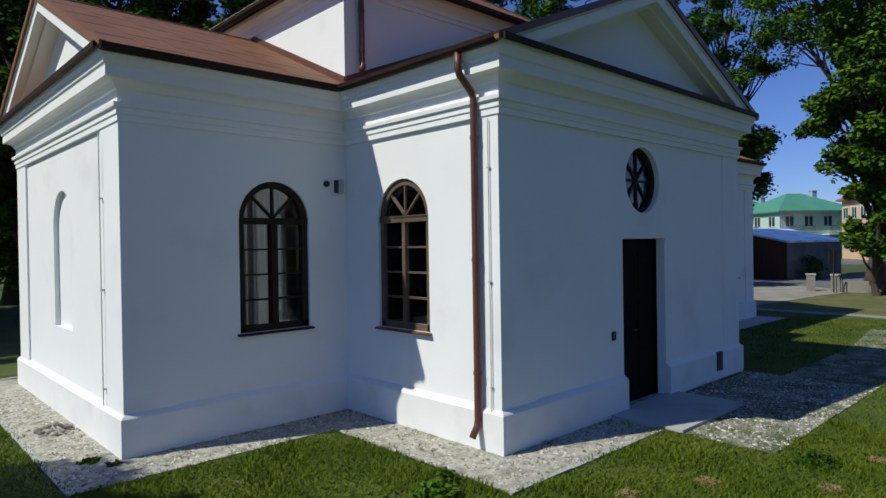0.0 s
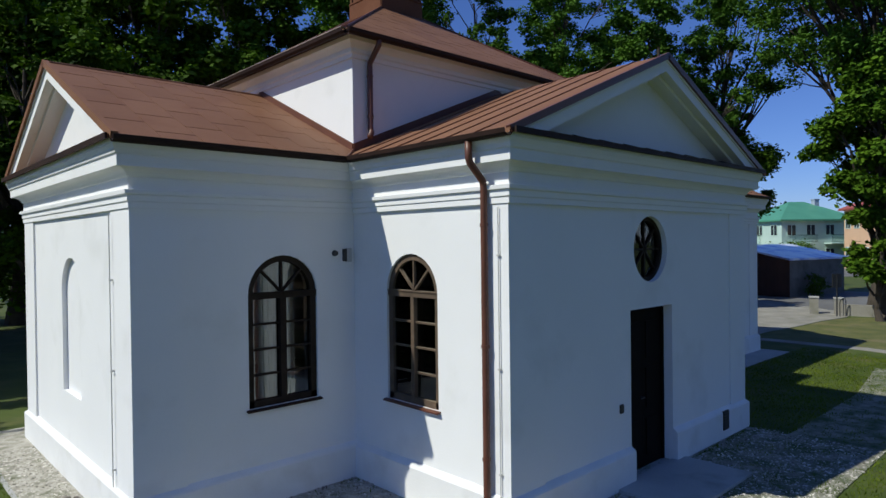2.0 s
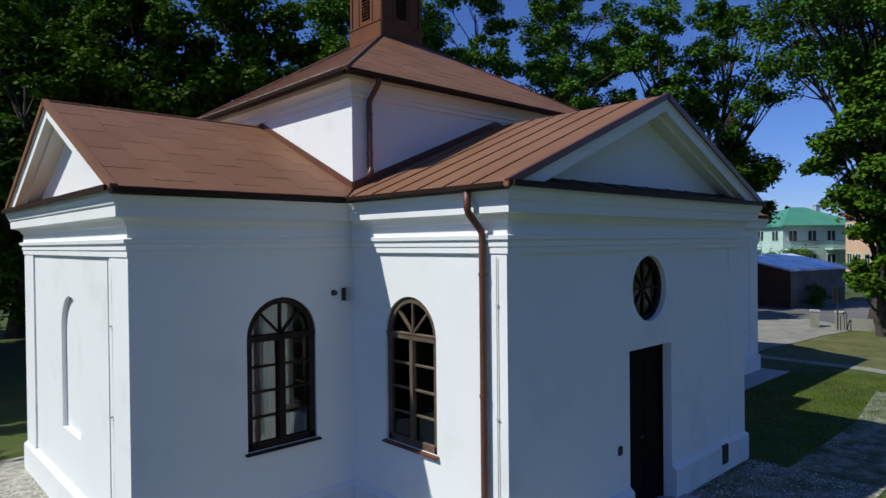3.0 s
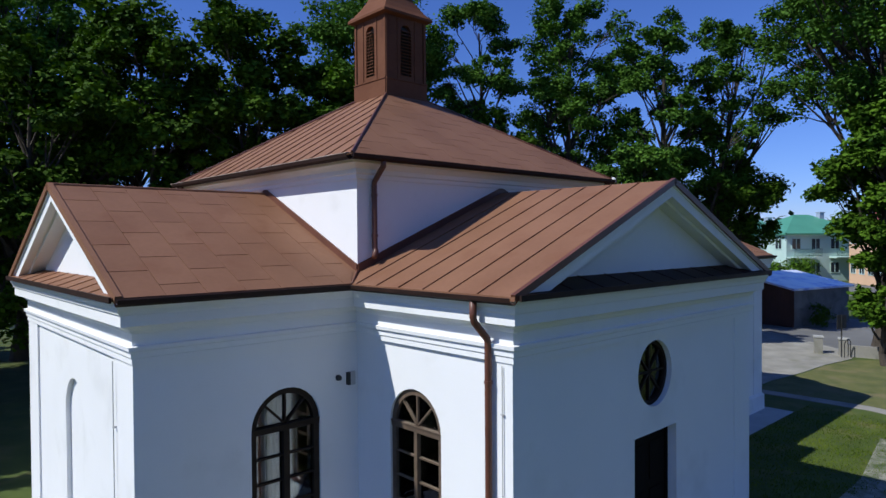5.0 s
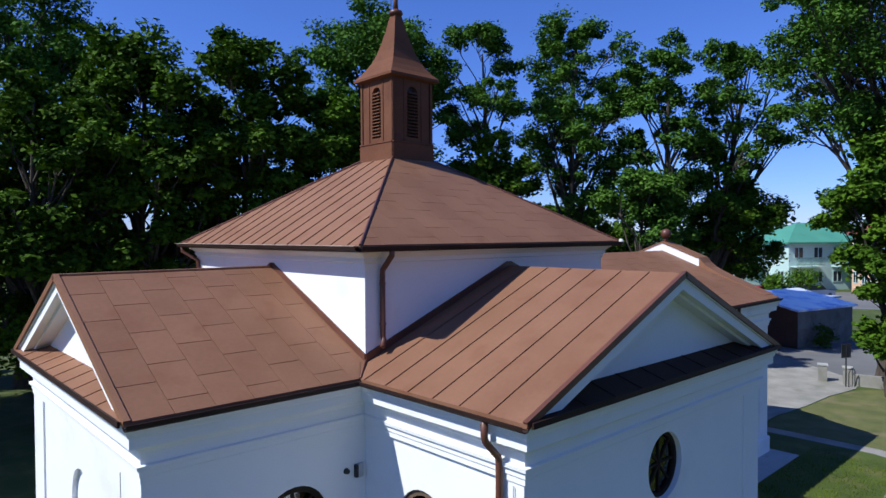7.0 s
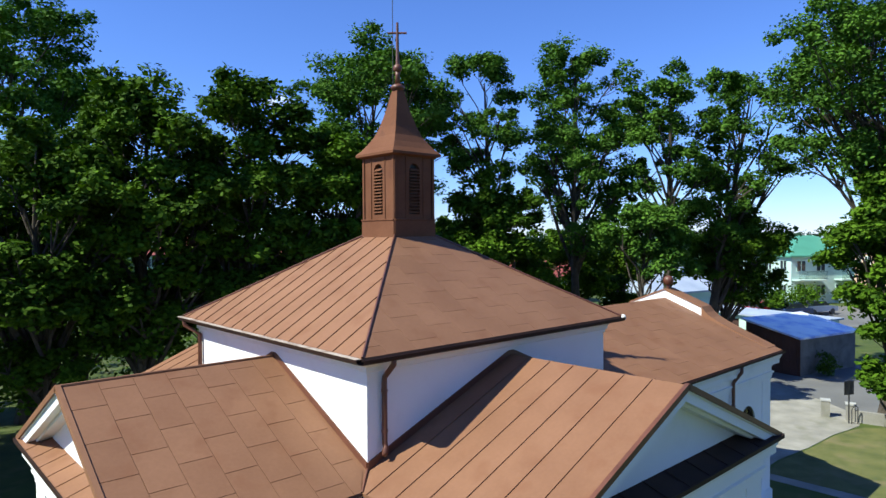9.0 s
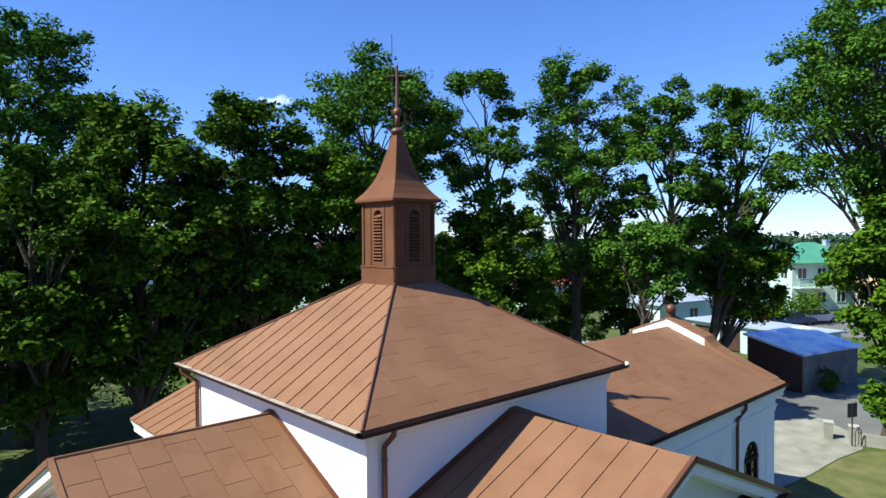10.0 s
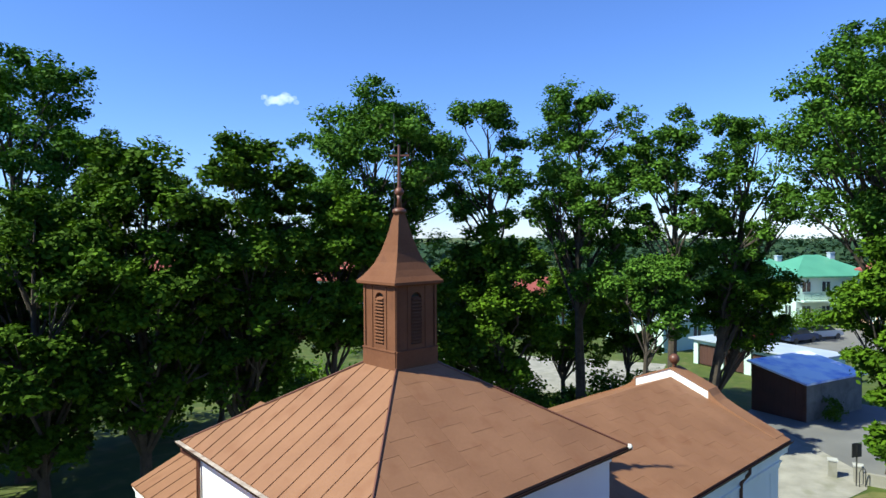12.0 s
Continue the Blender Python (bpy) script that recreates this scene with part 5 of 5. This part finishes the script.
# small clouds
CLOUD = material("cloud_white", (0.85, 0.86, 0.88), (0.95, 0.95, 0.96), size=30, rough=1.0, grain=0.1)
cn_ = CLOUD.node_tree.nodes
thin, veil = cn_.new("ShaderNodeBsdfTransparent"), cn_.new("ShaderNodeMixShader")
veil.inputs[0].default_value = 0.95
# the cloud emits its own white in place of sunlight on it
glow = cn_.new("ShaderNodeEmission")
glow.inputs["Color"].default_value, glow.inputs["Strength"].default_value = (0.95, 0.97, 1, 1), 1.3
CLOUD.node_tree.links.new(glow.outputs[0], veil.inputs[1])
CLOUD.node_tree.links.new(thin.outputs[0], veil.inputs[2])
CLOUD.node_tree.links.new(veil.outputs[0], cn_["Material Output"].inputs["Surface"])
for col, row, wid, hgt, seed in ((498, 178, 72, 24, 1),):
    rd = random.Random(seed)
    D = 1800
    c = Vector((EYE.x, EYE.y, 0)) + D * (Vector((FWD.x, FWD.y, 0)) + Vector((RIGHT.x, RIGHT.y, 0)) * (col - 784) / FOC)
    c.z = EYE.z + D * (412 - row) / FOC
    bm = bmesh.new()
    for k in range(15):
        t = -0.8 + 1.6 * k / 14
        q = c + Vector((RIGHT.x, RIGHT.y, 0)) * t * wid / 2 * D / FOC + Vector((0, 0, rd.gauss(0, 0.3) * hgt * D / FOC * 0.5))
        bmesh.ops.create_icosphere(bm, subdivisions=3, radius=rd.uniform(0.28, 0.42) * hgt * D / FOC * (1 - 0.6 * abs(t)), matrix=Matrix.Translation(q))
    for vtx in bm.verts:
        vtx.co += vtx.normal * 4 * noise.noise(vtx.co * 0.1)
    tagged(part("cloud", bm, CLOUD, smooth=True), "small white fair-weather cloud in the blue sky", "cloud", kind="structure")


# ---- lawn, pebbles, kerbs and litter ----
APRON = [((0.0, 3.8), (0.0, 0.8)), ((3.0, 3.8), (-6.5, 0.8)), ((0.0, 0.8), (0.0, 3.78)), ((-2.1, 0.8), (2.9, 3.78)), ((-10.5, -2.1), (2.9, 5.15)), ((-15.15, -6.4), (-0.2, 0.86))]


def on_apron(x, y):
    r = np.zeros(len(x), bool)
    for (x0, x1), (y0, y1) in APRON:
        r |= (x > x0) & (x < x1) & (y > y0) & (y < y1)
    # lawn between the path and the nave
    r &= ~((x < -6.5) & (y > 0.86) & (y < 3.7))
    return r


rs = np.random.RandomState(9)
xs = np.concatenate([rs.uniform(-4, 5.5, 190000), rs.uniform(-16.6, -4, 80000), rs.uniform(3.8, 7.0, 45000)])
ys = np.concatenate([rs.uniform(0.8, 7.6, 190000), rs.uniform(0.9, 9.5, 80000), rs.uniform(-9, 0.9, 45000)])
edge = 0.05 * np.sin(xs * 5.3 + 1.7 * np.sin(ys * 3.1)) + 0.05 * np.sin(ys * 6.1 + np.sin(xs * 4.3)) + rs.normal(0, 0.025, len(xs))
lawn = ~(on_apron(xs - 0.06 + edge, ys - 0.06 + edge) & on_apron(xs, ys + edge * 0.5)) & ~((xs < 0.02) & (ys < 0.9) & (xs > -6.5)) & ~((xs < 3.02) & (ys < 0.02))
patch = np.sin(xs * 1.9 + 1.3 * np.sin(ys * 1.1)) * np.sin(ys * 2.3 + 1.1 * np.sin(xs * 1.4)) + 0.5 * np.sin(xs * 6.1 + ys * 4.7)
rim = np.minimum(np.minimum(7.6 - ys, 9.0 + ys), np.minimum(xs + 16.6, np.where(ys > 0.9, 5.5, 7.0) - xs))
rim = np.where((xs < -4) & (ys > 7), 9.5 - ys, rim)
lawn &= rs.uniform(0, 1, len(xs)) < np.clip(rim / 1.2, 0.0, 1.0)
lawn &= rs.uniform(0, 1, len(xs)) < 0.62 + 0.38 * np.clip(patch + 0.5, 0, 1)
# shoots that grow through the apron, thicker by the path to the door
sx_, sy_ = rs.uniform(-12, 3.8, 60000), rs.uniform(-2.5, 5.15, 60000)
tuft = np.sin(sx_ * 7.3 + 2 * np.sin(sy_ * 5.1)) * np.sin(sy_ * 8.7 + 2 * np.sin(sx_ * 4.3)) + rs.normal(0, 0.25, 60000)
shoot = on_apron(sx_, sy_) & (tuft > np.where(sx_ < -1.6, -0.02, 0.8)) & ~((sx_ < 0.1) & (sy_ < 3.1) & (sx_ > -6.5)) & ~((sx_ < 3.2) & (sy_ < 0.1)) & ~((sx_ < -2.05) & (sx_ > -4.05) & (sy_ < 4.1))
# tufts along the foot of the walls
fx = np.concatenate([rs.uniform(0.15, 3.0, 500), 0.12 + np.abs(rs.normal(0, 0.02, 350)), rs.uniform(-6.3, 0.0, 1100)])
fy = np.concatenate([0.13 + np.abs(rs.normal(0, 0.02, 500)), rs.uniform(0.15, 3.0, 350), 3.13 + np.abs(rs.normal(0, 0.025, 1100))])
grow = np.sin(fx * 5.1 + fy * 3.7) + 0.6 * np.sin(fx * 13 - fy * 9) > np.where(fx < -3, -0.3, 0.55)
grow &= ~((fx < -2.0) & (fx > -4.1) & (fy > 3))
fx, fy = fx[grow], fy[grow]
xs, ys = np.concatenate([xs[lawn], sx_[shoot], fx]), np.concatenate([ys[lawn], sy_[shoot], fy])
n = len(xs)
ang = rs.uniform(0, 2 * np.pi, n)
h = rs.uniform(0.018, 0.055, n) * (0.75 + 0.5 * np.sin(xs * 2.1 + np.sin(ys * 1.7)) ** 2)
w = rs.uniform(0.005, 0.012, n)
bx, by = np.cos(ang) * w, np.sin(ang) * w
lx, ly = rs.normal(0, 0.025, n), rs.normal(0, 0.025, n)
v = np.stack([np.stack([xs - bx, ys - by, np.zeros(n)], 1), np.stack([xs + bx, ys + by, np.zeros(n)], 1), np.stack([xs + lx, ys + ly, h], 1)], 1).reshape(-1, 3)
tagged(array_mesh("grass", v, np.arange(3 * n).reshape(-1, 3), BLADE), "short green lawn grass beside the church", "grass", kind="stuff")
# pebbles bedded in the apron
m_ = 52000
xs, ys = rs.uniform(-6.5, 3.8, m_), rs.uniform(-5.0, 5.15, m_)
keep = on_apron(xs, ys) & ~((xs < 0.07) & (ys < 3.05) & (ys > -0.1)) & ~((xs < 3.15) & (ys < 0.07)) & ~((xs < -2.05) & (xs > -4.05) & (ys < 4.1))
xs, ys = xs[keep], ys[keep]
n = len(xs)
r = 0.008 + 0.024 * rs.uniform(0, 1, n) ** 2.2
octa = np.array([(1, 0, 0), (0, 1, 0), (-1, 0, 0), (0, -1, 0), (0, 0, 0.6), (0, 0, -0.6)])
tri = np.array([(0, 1, 4), (1, 2, 4), (2, 3, 4), (3, 0, 4)])
ang = rs.uniform(0, 6.28, n)
ca, sa = np.cos(ang), np.sin(ang)
st = rs.uniform(0.6, 1.2, (n, 6, 1))
p = octa[None] * r[:, None, None] * st
q = np.stack([p[..., 0] * ca[:, None] - p[..., 1] * sa[:, None] + xs[:, None], p[..., 0] * sa[:, None] + p[..., 1] * ca[:, None] + ys[:, None], p[..., 2] + 0.013], -1)
f = (tri[None] + (np.arange(n) * 6)[:, None, None]).reshape(-1, 3)
tagged(array_mesh("pebbles", q.reshape(-1, 3), f, STONE), "pale pebbles bedded in the church apron", "pebbles", kind="stuff")
# kerb stones
kerb = tagged(new("kerb"), "thin grey concrete kerb edging the apron", "kerb", kind="structure")
runs = [((3.83, -6.5), (3.83, 0.83)), ((0.83, 3.81), (-2.08, 3.81))]
for a, b in runs:
    a, b = Vector((*a, 0)), Vector((*b, 0))
    L = (b - a).length
    k = max(1, round(L))
    d = (b - a) / k
    o = Vector((d.y, -d.x, 0)).normalized() * 0.03
    for i in range(k):
        bm = bmesh.new()
        p, q = a + d * (i + 0.006), a + d * (i + 0.994)
        z = 0.016 + 0.008 * rng.random()
        poly_prism(bm, [p - o - Vector((0, 0, 0.05)), q - o - Vector((0, 0, 0.05)), q + o - Vector((0, 0, 0.05)), p + o - Vector((0, 0, 0.05))], (0, 0, z + 0.05))
        part("kerb_stone", bm, CONCRETE, kerb)


def weed(x, y, r, n, seed, mat=LEAF_MAPLE, label="leafy green weed in the lawn", h=0.16, leaf=0.035):
    rs = np.random.RandomState(seed)
    a = rs.uniform(0, 6.28, n)
    d = r * np.sqrt(rs.uniform(0, 1, n))
    pts = np.stack([x + d * np.cos(a), y + d * np.sin(a), rs.uniform(0.02, h, n) * (1 - 0.5 * d / r)], 1)
    v, f = crown_leaves(rs, [(p, 0.02) for p in pts], 2, leaf)
    tagged(array_mesh("weed", v, f, mat), label, "weed", kind="stuff")
weed(1.35, 3.35, 0.24, 130, 1)
weed(-2.0, 5.55, 0.26, 70, 2)
weed(1.0, 3.1, 0.10, 30, 3)
weed(3.42, -0.12, 0.10, 26, 8, label="small dark weed growing through the apron", h=0.06)
weed(3.25, 0.18, 0.07, 18, 9, label="small dark weed growing through the apron", h=0.05)
DRY = leaf_material("dry_grass", (0.17, 0.125, 0.05), (0.36, 0.28, 0.14))
for x, y, r, sd in ((0.05, 4.6, 0.14, 4), (-0.75, 5.0, 0.16, 5), (-2.6, 6.0, 0.12, 6), (-1.4, 5.9, 0.12, 7)):
    weed(x, y, r * 0.75, 260, sd, DRY, "flat tuft of dry mown grass", 0.035, 0.013)
# heap of twigs and stones by the lit wall
heap = empty("rubble_heap", "small heap of grey stones beside the wall", "rubble", at=(3.42, -1.75, 0))
rd = random.Random(3)
for i in range(26):
    bm = bmesh.new()
    a, d = rd.uniform(0, 6.28), 0.2 * math.sqrt(rd.random())
    r = rd.uniform(0.02, 0.042)
    bmesh.ops.create_icosphere(bm, subdivisions=1, radius=r, matrix=Matrix.Translation((3.42 + d * math.cos(a), -1.75 + d * math.sin(a), 0.02 + r + 0.09 * max(0, 1 - d / 0.16))) @ Euler((a, d, a)).to_matrix().to_4x4() @ Matrix.Diagonal((1.5, 0.8, 0.7, 1)))
    part("stone", bm, RUBBLE, heap)
# lightning conductor on the lit gable wall
def conductor(x, y, z0, z1, side, zs, label):
    rod = empty("lightning_conductor", label, "conductor", "lightning conductors", (x, y, 0))
    bm = bmesh.new()
    tube(bm, [(x + side, y, z0), (x + side, y, z1)], 0.007, 6)
    part("wire", bm, PLASTIC, rod)
    for z in zs:
        bm = bmesh.new()
        box(bm, (x, y - 0.01, z - 0.01), (x + side + 0.01, y + 0.01, z + 0.01))
        box(bm, (x + side - 0.01, y - 0.022, z - 0.008), (x + side + 0.007, y + 0.022, z + 0.008))
        part("bracket", bm, PLASTIC, rod)


conductor(X1, -0.62, 0.5, 3.8, 0.065, (0.7, 1.9, 3.0), "thin grey lightning conductor wire on the lit wall")
conductor(0.03, Y1 - 0.12, 0.3, 3.8, 0.022, (0.75, 1.95, 3.25), "thin grey lightning conductor wire beside the downpipe")
